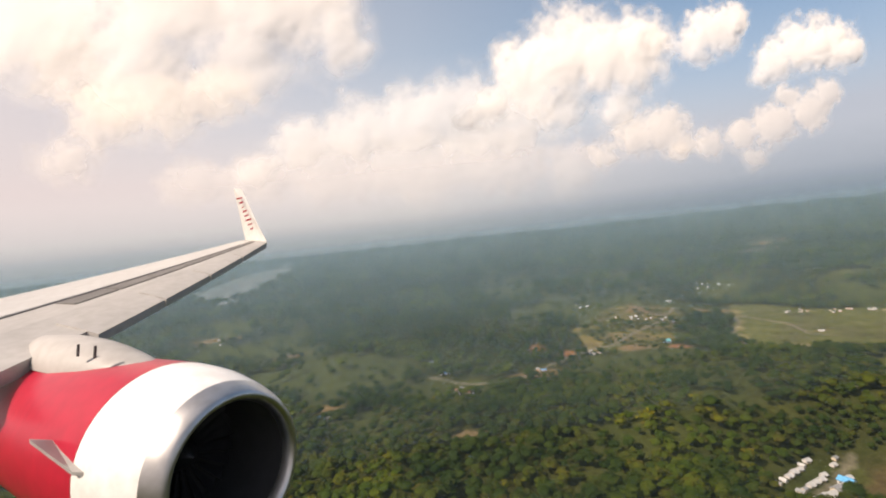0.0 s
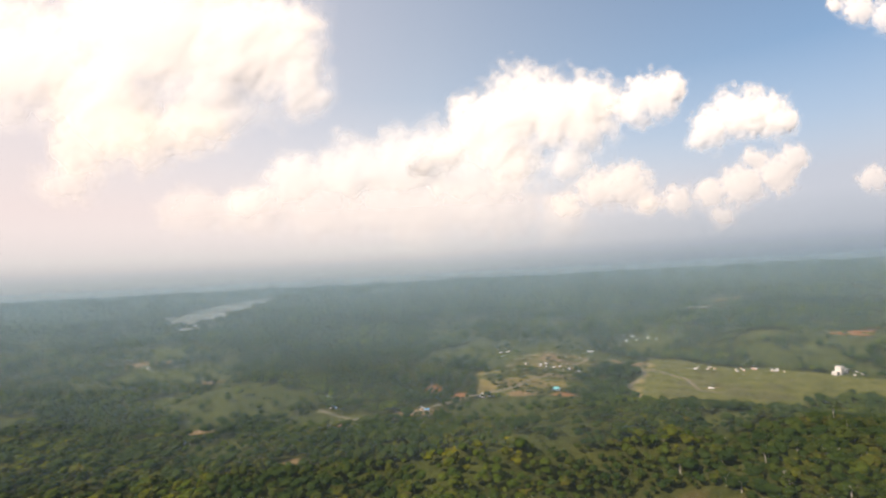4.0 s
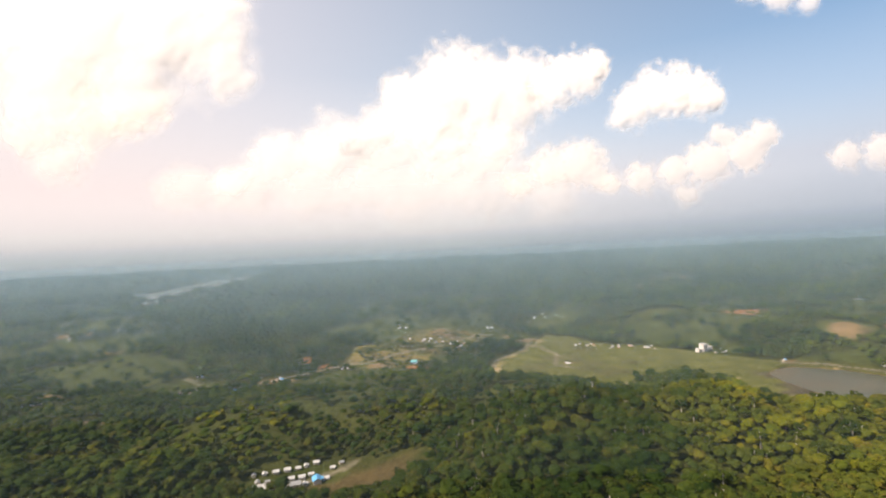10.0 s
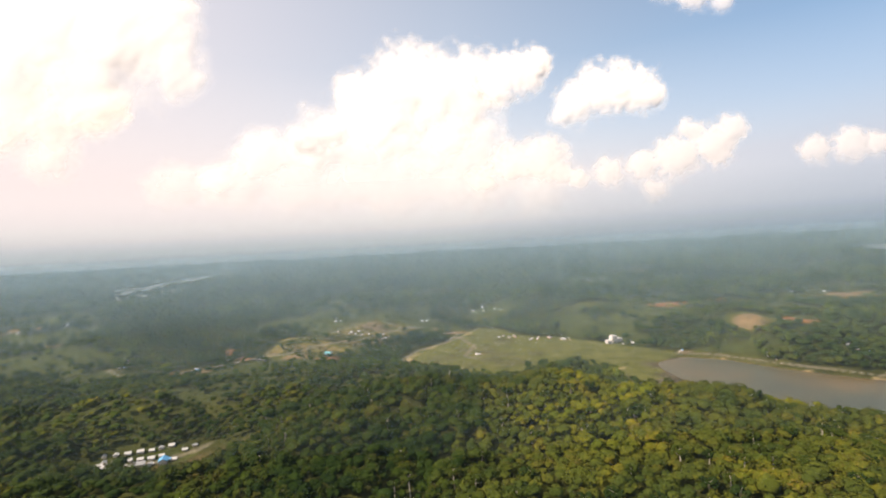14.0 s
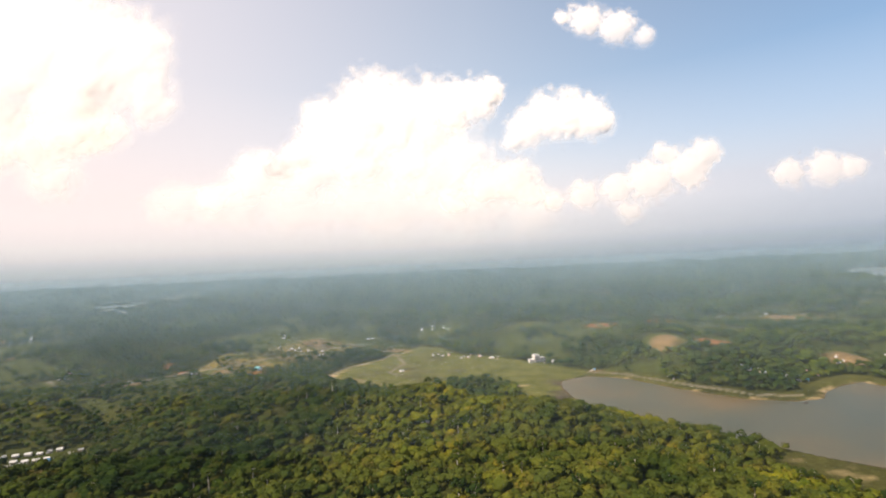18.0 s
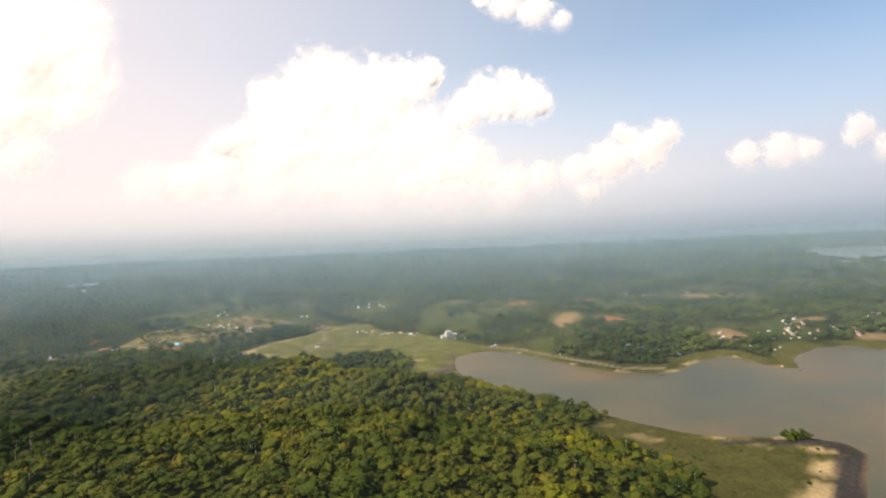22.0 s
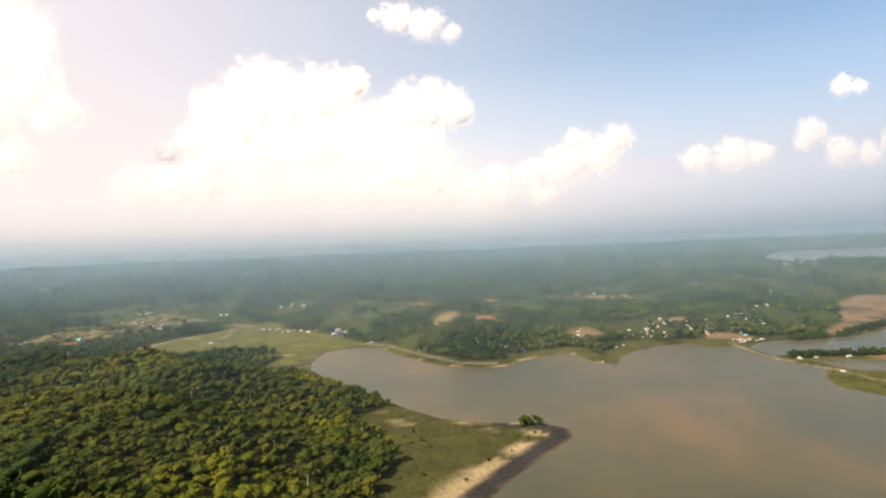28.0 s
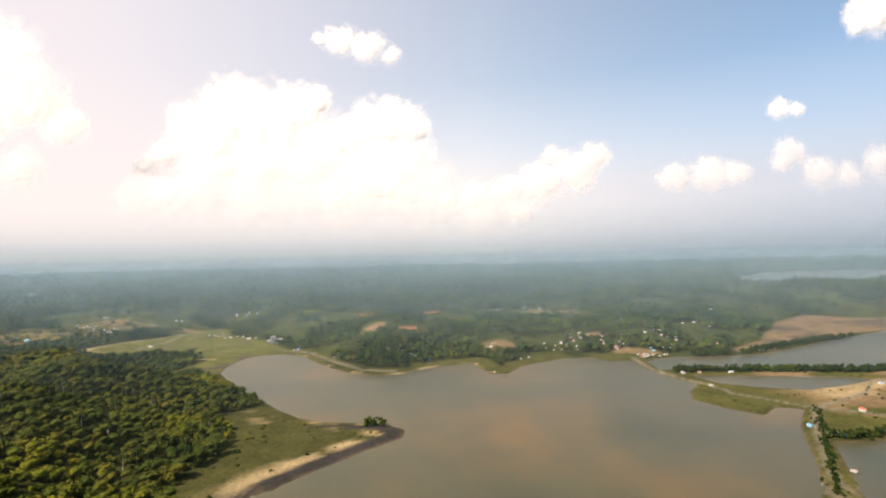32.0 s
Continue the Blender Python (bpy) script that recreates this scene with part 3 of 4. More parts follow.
def wood(name, x0, x1, y0, y1, step, size, per_tree, seed, label, leaves=None, cut=0, side=0):
    rng = np.random.default_rng(seed)
    x, y = wood_spots(x0, x1, y0, y1, step, rng, cut, side)
    n = len(x)
    z = height(x, y)
    r = size * (0.68 + 0.95 * rng.random(n) ** 2.2) * (0.7 + 0.6 * fractal(x, y, 70, 13, 2))
    rise = 0.22 if leaves else 0.4
    tall = r * (1.0 + rise * rng.random(n)) + size * 0.4
    cs, rs, cores, count = [], [], {1: 1, 2: 1, 4: 1, 9: 2}[per_tree], {1: 5, 2: 11, 4: 30, 9: 74}[per_tree]
    for k in range(cores):
        a, d = rng.random(n) * 6.283, (0 if k == 0 else 1) * r * (0.35 + 0.4 * rng.random(n))
        cs.append(np.stack([x + d * np.cos(a), y + d * np.sin(a), z + tall - r * 0.28 * k], 1))
        rs.append(r * (0.88 if k == 0 else 0.6) * (0.85 + 0.3 * rng.random(n)))
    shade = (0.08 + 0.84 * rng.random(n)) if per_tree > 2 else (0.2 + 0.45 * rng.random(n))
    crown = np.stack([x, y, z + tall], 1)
    # cores take a lower tone, which paints in the shadow inside each crown
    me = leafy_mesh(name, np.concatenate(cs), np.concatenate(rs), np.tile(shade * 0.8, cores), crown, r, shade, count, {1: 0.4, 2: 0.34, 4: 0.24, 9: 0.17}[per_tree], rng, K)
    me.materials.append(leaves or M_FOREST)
    return tagged(new(name, me), label, "forest", kind="stuff")


wood("forest", -420, 1080, -60, 560, 11, 6.4, 9, 1, "dense mixed green and olive jungle canopy on low hills", cut=1, side=-1)
wood("forest", -420, 1700, -60, 430, 20, 11, 2, 22, "green canopy below the flight path", cut=-1)
wood("forest", -420, 3000, -760, -60, 20, 11, 2, 21, "green canopy south of the lake")
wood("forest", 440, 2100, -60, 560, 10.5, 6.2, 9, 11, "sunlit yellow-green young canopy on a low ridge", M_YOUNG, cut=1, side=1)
wood("forest", -800, 760, 420, 800, 11.5, 6.2, 4, 2, "dense dark green broadleaf canopy on rolling hills")
wood("forest", 760, 2100, 560, 800, 11.5, 6.2, 4, 12, "dense green broadleaf canopy above the lake", M_HILL)
wood("forest", -1500, 1000, 800, 1500, 14, 7.0, 2, 3, "hazy green tree cover between hamlets and clearings")
wood("forest", 1000, 3400, 800, 1500, 14, 7.0, 2, 33, "hazy lighter green tree cover on the hills beyond the lake", M_HILL)
wood("forest", -3000, 4600, 1500, 2500, 22, 11, 1, 4, "distant blue-green wooded hills")
wood("forest", -5000, 6800, 2500, 4400, 36, 18, 1, 5, "far hazy wooded ridges")
wood("forest", -9000, 9000, 4400, 8200, 62, 24, 1, 6, "farthest wooded ridges fading into haze")


# ---- haze over the land, in long drifting banks ----
def haze_bank(y, amount, seed, top=430):
    xs, zs = np.arange(-9000, 11000, 200.0), np.append(np.linspace(-10, top - 60, 8), top)
    X, Z = np.meshgrid(xs, zs)
    Y = y + (fractal(X, X * 0 + seed * 300, 2600, seed, 2) - 0.5) * 0.10 * y
    w, h = len(xs), len(zs)
    i = (np.arange(h - 1)[:, None] * w + np.arange(w - 1)).ravel()
    me = array_mesh("haze", np.stack([X.ravel(), Y.ravel(), Z.ravel()], 1) * K, np.stack([i, i + 1, i + w + 1, i + w], 1), True)
    me.materials.append(haze_material("vapour", amount, 5 * K, 110 * K, 210 * K, top * K))
    return tagged(new("haze", me), "thin bank of pale blue haze", "haze", kind="structure")


for far, amount, seed in ((-15, 0.016, 1), (260, 0.034, 2), (560, 0.068, 3), (850, 0.095, 8), (1150, 0.10, 4), (1450, 0.105, 10), (1800, 0.115, 11), (2200, 0.12, 12), (2700, 0.14, 5),
                          (3300, 0.16, 13), (4000, 0.19, 14), (4900, 0.2, 6), (5900, 0.2, 15), (7000, 0.2, 9)):
    haze_bank(far, amount, seed, 430 if far < 2500 else 310)


# ---- clouds ----
def cloud(x, y, z, lobes, seed, thick, label):
    """A cumulus: heaped bulging lobes (along, up, radius) of sunlit vapour, crisp above, dissolving below and at the rim."""
    L = np.array(lobes, float)
    u0, u1 = (L[:, 0] - 1.5 * L[:, 2]).min(), (L[:, 0] + 1.5 * L[:, 2]).max()
    v0, v1 = (L[:, 1] - 1.5 * L[:, 2]).min(), (L[:, 1] + 1.5 * L[:, 2]).max()
    w = 190
    h = int(min(190, max(60, w * (v1 - v0) / (u1 - u0))))
    U, V = np.meshgrid(np.linspace(u0, u1, w), np.linspace(v0, v1, h))
    u, v = U.ravel(), V.ravel()
    size = L[:, 2].mean()
    wu = u + size * (0.62 * (fractal(u + 9000, v + 9000, size * 1.1, seed, 4) - 0.5) + 0.16 * (fractal(u + 5000, v + 5000, size * 0.3, seed + 3, 3) - 0.5))
    wv = v + size * (0.62 * (fractal(u + 3000, v + 7000, size * 1.1, seed + 1, 4) - 0.5) + 0.16 * (fractal(u + 2000, v + 6000, size * 0.3, seed + 4, 3) - 0.5))
    total, swell = np.zeros(len(u)), np.zeros(len(u))
    for a, b, r in L:
        d = np.hypot(wu - a, (wv - b) * np.where(wv > b, 1.0, 1.25)) / r
        total += np.exp(7 * (1 - d))
        swell += r * np.clip(1 - d * d, 0, 1) ** 1.5
    body = np.log(total + 1e-9) / 7
    fine = fractal(u + 4000, v + 4000, size * 0.3, seed + 7, 4) - 0.5
    low = ease(v0 + 0.15 * (v1 - v0), v0 + 0.65 * (v1 - v0), v)
    alpha = thick * ease(-0.22, 0.85 - 0.4 * low, body + 0.62 * fine + 0.04) * (0.6 + 0.4 * low)
    edge = np.minimum(np.minimum(u - u0, u1 - u), np.minimum(v - v0, v1 - v))
    alpha = alpha * ease(0, 0.12 * size, edge)
    py = -0.045 * swell - size * 0.008 * fine
    i = (np.arange(h - 1)[:, None] * w + np.arange(w - 1)).ravel()
    quads = np.stack([i, i + 1, i + w + 1, i + w], 1)
    quads = quads[alpha[quads].max(1) > 0.002]
    me = array_mesh("cloud", np.stack([u, py, v], 1), quads, True)
    at = me.attributes.new("body", "FLOAT", "POINT")
    at.data.foreach_set("value", alpha.astype(np.float32))
    me.materials.append(M_HAZED_CLOUD if "cream" in label else M_CLOUD)
    ob = tagged(new("cloud", me), label, "cloud", "cumulus clouds")
    ob.location = (x, y, z)
    return ob


cloud(402, 1130, 520, [(39, 60, 136), (-79, 24, 116), (163, 38, 120), (215, 94, 67), (-198, -37, 70), (-257, -56, 43), (-16, -53, 83), (133, -68, 75)], 11, 0.97, "large sunlit white cumulus with a flat base")
cloud(-76, 2900, 771, [(-770, -114, 151), (-485, -23, 209), (-166, 31, 245), (153, 51, 288), (474, 53, 324), (794, 2, 288)], 12, 0.55, "long white cumulus bank far beyond the woods")
cloud(893, 964, 487, [(-1, 21, 73), (66, 20, 66), (-70, -15, 56), (109, 12, 37), (-104, -37, 29)], 13, 0.97, "bright white cumulus with a flat base")
cloud(676, 970, 546, [(12, 14, 67), (59, 38, 39), (-42, -16, 47), (-30, -36, 32)], 14, 0.9, "small bright white cumulus head")
cloud(1409, 1750, 457, [(285, 113, 67), (207, 44, 101), (61, -9, 101), (118, 112, 48), (-71, -32, 82), (-215, -45, 72), (-347, -64, 53), (-38, -119, 67)], 15, 0.56, "row of distant cream cumulus heads")
cloud(2162, 1730, 463, [(-142, -5, 76), (12, 0, 83), (130, 5, 57)], 16, 0.46, "pair of distant cream cumulus heads")
cloud(2582, 1730, 491, [(-75, 57, 67), (40, -35, 83), (158, -40, 59), (-123, 19, 43)], 17, 0.4, "faint distant cream cloud heads in haze")
cloud(3150, 1900, 520, [(-120, 0, 90), (30, 30, 110), (170, -20, 90)], 25, 0.38, "faint distant cream cloud heads in haze")
cloud(800, 1500, 402, [(62, 34, 95), (-44, 18, 84), (-151, -30, 59), (133, -21, 59)], 18, 0.6, "low cream cumulus in the haze")
cloud(903, 643, 579, [(-30, 11, 36), (28, -7, 37), (76, -25, 22), (-73, 21, 15)], 19, 0.8, "small thin white cloud")
cloud(1815, 740, 454, [(-20, 1, 26), (20, -1, 18)], 20, 0.75, "small isolated white cloud")
cloud(1877, 600, 580, [(2, 3, 49), (33, 13, 43), (-35, -16, 23)], 21, 0.95, "white cumulus high in blue sky")
cloud(-388, 1000, 638, [(-45, 92, 244), (174, 60, 148), (-136, -81, 135), (69, -76, 103), (270, -20, 64), (-331, 25, 167)], 22, 0.95, "huge bright white cloud bank")
cloud(-594, 1200, 568, [(-128, -14, 88), (-1, 2, 107), (128, 12, 91)], 23, 0.7, "low cream cloud under a bright bank")
cloud(-1777, 2900, 1071, [(-45, 244, 261), (196, 35, 156), (-150, -279, 205)], 24, 0.6, "distant cream cloud heads in milky haze")
cloud(-124, 3700, 642, [(-1421, 71, 240), (-1150, 40, 190), (-900, 45, 260), (-412, 18, 330), (0, 40, 260), (303, -20, 330), (700, 10, 300), (985, -10, 320), (1486, -104, 260)], 26, 0.28, "faint low cream cumulus row above the haze")

# ---- paints and building materials ----
M_WALLS = [surface("plaster_white", (0.6, 0.58, 0.55), 0.85, 0.2), surface("plaster_cream", (0.62, 0.54, 0.40), 0.85, 0.2), surface("plaster_blue", (0.30, 0.45, 0.60), 0.85, 0.2),
           surface("plaster_pink", (0.62, 0.38, 0.30), 0.85, 0.2)]
ROOFS = {"white": surface("roof_pale_sheet", (0.5, 0.5, 0.48), 0.5, 0.25, 0.8), "grey": surface("roof_grey_sheet", (0.27, 0.28, 0.28), 0.5, 0.3, 0.8),
         "blue": surface("roof_blue_sheet", (0.10, 0.36, 0.62), 0.45, 0.2, 0.8), "rust": surface("roof_rusty_sheet", (0.34, 0.17, 0.10), 0.7, 0.35, 0.8),
         "red": surface("roof_red_tile", (0.50, 0.13, 0.08), 0.75, 0.3, 0.8), "teal": surface("roof_teal_sheet", (0.15, 0.48, 0.50), 0.5, 0.2, 0.8)}
M_GLASS, M_WOOD, M_STONE = surface("window_dark_glass", (0.03, 0.035, 0.04), 0.15, 0.2), surface("door_wood", (0.16, 0.09, 0.05), 0.7), surface("pale_rock", (0.42, 0.34, 0.24), 0.95, 0.35, 0.8, 4, bump=0.1)


def ground_at(x, y):
    return float(height(np.array([x]), np.array([y]))[0]) * K


def spot(x, y, turn=0.0, sink=0.0):
    """A pose on the ground at a plan place."""
    return pose(x * K, y * K, ground_at(x, y) - sink, 0, 0, turn)


# ---- houses ----
def make_house(wide, deep, tall, roof, wall, label, hip=False, porch=False):
    """A small rural house: base, walls, pitched sheet roof with eaves, door, windows."""
    h = empty("house", pose(0, 0, 0), label, "house", "hamlet houses")
    part("base", box(bmesh.new(), 0, 0, -0.2, wide + 0.4, deep + 0.4, 1.0, bevel=0.05), M_STONE, h)
    part("wall_shell", box(bmesh.new(), 0, 0, 0.3 + tall / 2, wide, deep, tall, bevel=0.03), wall, h)
    rise, eave, top = deep * 0.30, 0.55, 0.3 + tall
    for side in (-1, 1):
        bm = bmesh.new()
        y0, y1 = side * (deep / 2 + eave), 0.0
        z0, z1 = top - 0.30, top + rise
        inset = deep * 0.42 if hip else -eave
        a = [(-wide / 2 - eave, y0, z0), (wide / 2 + eave, y0, z0), (wide / 2 - inset, y1, z1), (-wide / 2 + inset, y1, z1)]
        lo = [bm.verts.new(p) for p in a]
        hi = [bm.verts.new((p[0], p[1], p[2] + 0.12)) for p in a]
        bm.faces.new(hi if side < 0 else hi[::-1])
        bm.faces.new(lo[::-1] if side < 0 else lo)
        for i in range(4):
            j = (i + 1) % 4
            bm.faces.new((lo[i], lo[j], hi[j], hi[i]))
        bmesh.ops.recalc_face_normals(bm, faces=bm.faces)
        part("roof_slope", bm, roof, h)
    for side in (-1, 1):
        bm = bmesh.new()
        x = side * (wide / 2 - (0 if not hip else 0.02))
        xt = side * (wide / 2 - (deep * 0.42 if hip else 0))
        e = eave if hip else 0
        pts = [(x + side * e, -deep / 2 - e, top - (0.3 if hip else 0)), (x + side * e, deep / 2 + e, top - (0.3 if hip else 0)), (xt, 0, top + rise - (0 if hip else 0.05))]
        va, vb = [bm.verts.new(p) for p in pts], [bm.verts.new((p[0] - side * 0.1, p[1], p[2] - 0.02)) for p in pts]
        bm.faces.new(va)
        bm.faces.new(vb[::-1])
        for i in range(3):
            bm.faces.new((va[i], va[(i + 1) % 3], vb[(i + 1) % 3], vb[i]))
        bmesh.ops.recalc_face_normals(bm, faces=bm.faces)
        part("hip_slope" if hip else "gable", bm, roof if hip else wall, h)
    part("door", box(bmesh.new(), -wide * 0.1, -deep / 2 - 0.03, 0.3 + 1.0, 0.95, 0.08, 2.0), M_WOOD, h)
    for wx in (-0.36, 0.16, 0.36):
        win = part("window", box(bmesh.new(), wx * wide, -deep / 2 - 0.02, 0.3 + 1.45, 1.1, 0.06, 1.0), M_GLASS, h)
    for wx in (-0.3, 0.25):
        part("window", box(bmesh.new(), wx * wide, deep / 2 + 0.02, 0.3 + 1.45, 1.1, 0.06, 1.0), M_GLASS, h)
    if porch:
        bm = bmesh.new()
        box(bm, wide * 0.15, -deep / 2 - 1.1, top - 0.45, wide * 0.6, 2.3, 0.10)
        part("porch_roof", bm, roof, h)
        for px in (-0.13, 0.43):
            part("porch_post", box(bmesh.new(), px * wide, -deep / 2 - 2.1, 0.3 + (tall - 0.6) / 2, 0.14, 0.14, tall - 0.5), M_WOOD, h)
    return h


HOUSES = {
    "white": make_house(8.5, 6.0, 2.9, ROOFS["white"], M_WALLS[0], "white-walled house with a pale sheet-metal roof", porch=True),
    "grey": make_house(7.5, 5.5, 2.8, ROOFS["grey"], M_WALLS[1], "cream house with a weathered grey metal roof"),
    "blue": make_house(8.0, 6.0, 2.9, ROOFS["blue"], M_WALLS[0], "small house with a bright blue metal roof", porch=True),
    "rust": make_house(7.0, 5.2, 2.7, ROOFS["rust"], M_WALLS[1], "cream hut with a rusty brown metal roof"),
    "red": make_house(9.0, 7.0, 5.4, ROOFS["red"], M_WALLS[0], "two-storey white house with a red tiled hip roof", hip=True),
    "teal": make_house(8.0, 6.0, 2.9, ROOFS["teal"], M_WALLS[2], "pale blue house with a teal metal roof"),
    "pink": make_house(8.5, 6.5, 3.2, ROOFS["white"], M_WALLS[3], "salmon-pink house with a pale flat-pitched roof", hip=True)}
used_house = {k: False for k in HOUSES}


def settle(kind, x, y, turn, grow=1.0):
    m = spot(x, y, turn, 0.15)
    if not used_house[kind]:
        HOUSES[kind].matrix_basis = m
        used_house[kind] = True
        return HOUSES[kind]
    ob = copy_thing(HOUSES[kind], m)
    ob.scale = (grow, grow, grow)
    return ob


rng = random.Random(7)
# the estate of uniform pale-roofed houses in four rows
for row in range(3):
    for k in range(9):
        x, y = 342 + 12.4 * k - 10.5 * row + rng.uniform(-2, 2), 384 + 7.6 * k + 18 * row + rng.uniform(-1.5, 1.5)
        if (row, k) not in ((2, 8), (0, 8), (0, 7), (2, 7), (1, 6)):
            settle("blue" if (row, k) == (0, 5) else "white" if rng.random() < 0.75 else "grey", x, y, 20 + rng.uniform(-4, 4) + (90 if rng.random() < 0.3 else 0), rng.uniform(0.48, 0.6))
# hamlets: centre, spread, number and roofs
HAMLETS = [  # x, y, spread, number of houses, roofs
    (-17, 971, 12, 2, "blue grey"), (18, 868, 36, 8, "white white grey rust"), (137, 858, 14, 3, "blue blue grey"), (206, 936, 22, 5, "blue white rust grey"),
    (536, 1225, 30, 5, "white grey white"), (784, 1412, 20, 3, "white grey"), (-18, 655, 8, 2, "grey white"), (142, 712, 2, 1, "white"), (526, 994, 10, 2, "white teal"),
    (-35, 1023, 3, 1, "pink"), (625, 1200, 36, 9, "white grey rust white"), (-246, 762, 20, 5, "blue white grey"), (-10, 530, 3, 1, "blue"), (345, 1000, 22, 5, "grey white rust"),
    (462, 1392, 30, 5, "white grey"), (1040, 1215, 30, 7, "grey rust grey white"), (1125, 1160, 30, 8, "grey rust grey pink"), (1215, 1128, 26, 6, "rust grey white"),
    (1433, 915, 10, 2, "blue grey"), (1340, 1040, 26, 4, "white grey")]
HAMLETS += [
    (1600, 800, 30, 4, "grey white"), (1770, 742, 44, 9, "pink white grey blue"), (1830, 742, 34, 8, "teal white grey white"), (1910, 780, 40, 6, "rust grey pink"),
    (2022, 838, 30, 5, "white rust white"), (2080, 745, 34, 5, "white grey"), (2160, 830, 50, 6, "grey white rust"), (2295, 930, 34, 6, "white white grey"),
    (2240, 850, 46, 8, "white grey pink"), (2350, 835, 48, 12, "pink white red grey"), (2436, 752, 40, 16, "grey rust white grey"), (2470, 850, 60, 11, "white grey pink teal"),
    (2600, 870, 70, 7, "white rust grey"), (2756, 800, 40, 5, "white blue grey"), (1740, 2300, 120, 34, "white white pink"), (1795, 2150, 90, 9, "white grey"),
    (2990, 1330, 110, 13, "white teal grey"), (2464, 232, 3, 2, "teal blue"), (2482, 193, 2, 1, "blue"), (2598, 299, 3, 1, "red")]
HAMLETS += [
    (2536, 566, 2, 1, "white"), (2770, 458, 4, 2, "blue white"), (2428, 566, 2, 1, "white"), (2470, 572, 5, 2, "grey rust"), (2440, 464, 3, 2, "white grey"), (2412, 84, 3, 2, "grey rust"),
    (2330, 905, 60, 8, "red pink white rust"), (2200, 905, 50, 6, "white grey pink"), (2480, 915, 60, 10, "white rust pink"), (922, 1005, 4, 2, "white"), (1020, 364, 1, 1, "pink"),
    (1517, 213, 1, 1, "rust"), (870, 505, 1, 1, "white"), (1000, 1560, 70, 5, "white grey"), (-640, 1490, 90, 6, "white grey"), (2600, 1120, 140, 16, "white grey pink"),
    (2150, 1500, 110, 6, "white grey"), (2800, 320, 30, 3, "rust blue grey"), (2009, 600, 3, 1, "rust")]
for cx, cy, spread, count, roofs in HAMLETS:
    kinds = roofs.split()
    for k in range(count):
        for attempt in range(12):
            a, d = rng.uniform(0, 6.283), spread * math.sqrt(rng.random())
            x, y = cx + d * math.cos(a) * 1.25, cy + d * math.sin(a) * 0.8
            if float(plan(np.array([x]), np.array([y]))[0][0]) < -9:
                break
        settle(kinds[k % len(kinds)], x, y, rng.uniform(-40, 40) + rng.choice((0, 90)), rng.uniform(0.36, 0.58))


# ---- the white building by the meadow ----
def guest_house(x, y, turn):
    g = empty("apartment_building", spot(x, y, turn), "white three-storey building with flat roofs beside the meadow", "building")
    blocks = [("tower", -3.5, 0, 9, 8, 11.5), ("wing", 6.0, 0.5, 11, 7.5, 6.2), ("annex", -11.5, 1.0, 8, 7, 4.6)]
    for name, bx, by, w, d, h in blocks:
        body = part(name, box(bmesh.new(), bx, by, h / 2 - 0.5, w, d, h + 1.0, bevel=0.06), M_WALLS[0], g)
        part("parapet", box(bmesh.new(), bx, by, h + 0.2, w + 0.5, d + 0.5, 0.35, bevel=0.05), M_WALLS[0], g)
        for s in range(int(h // 3)):
            for k in range(int(w // 2.6)):
                win = part("window", box(bmesh.new(), bx - w / 2 + 1.5 + 2.6 * k, by - d / 2 - 0.03, 1.6 + 3.1 * s, 1.4, 0.1, 1.4), M_GLASS, g)
            if s:
                part("balcony", box(bmesh.new(), bx, by - d / 2 - 0.6, 0.3 + 3.1 * s, w * 0.9, 1.2, 0.16), M_WALLS[0], g)
    part("water_tank", box(bmesh.new(), -4.5, 1, 12.7, 2.0, 2.0, 1.6, bevel=0.2), ROOFS["grey"], g)
    return g


guest_house(1317, 1052, 18)


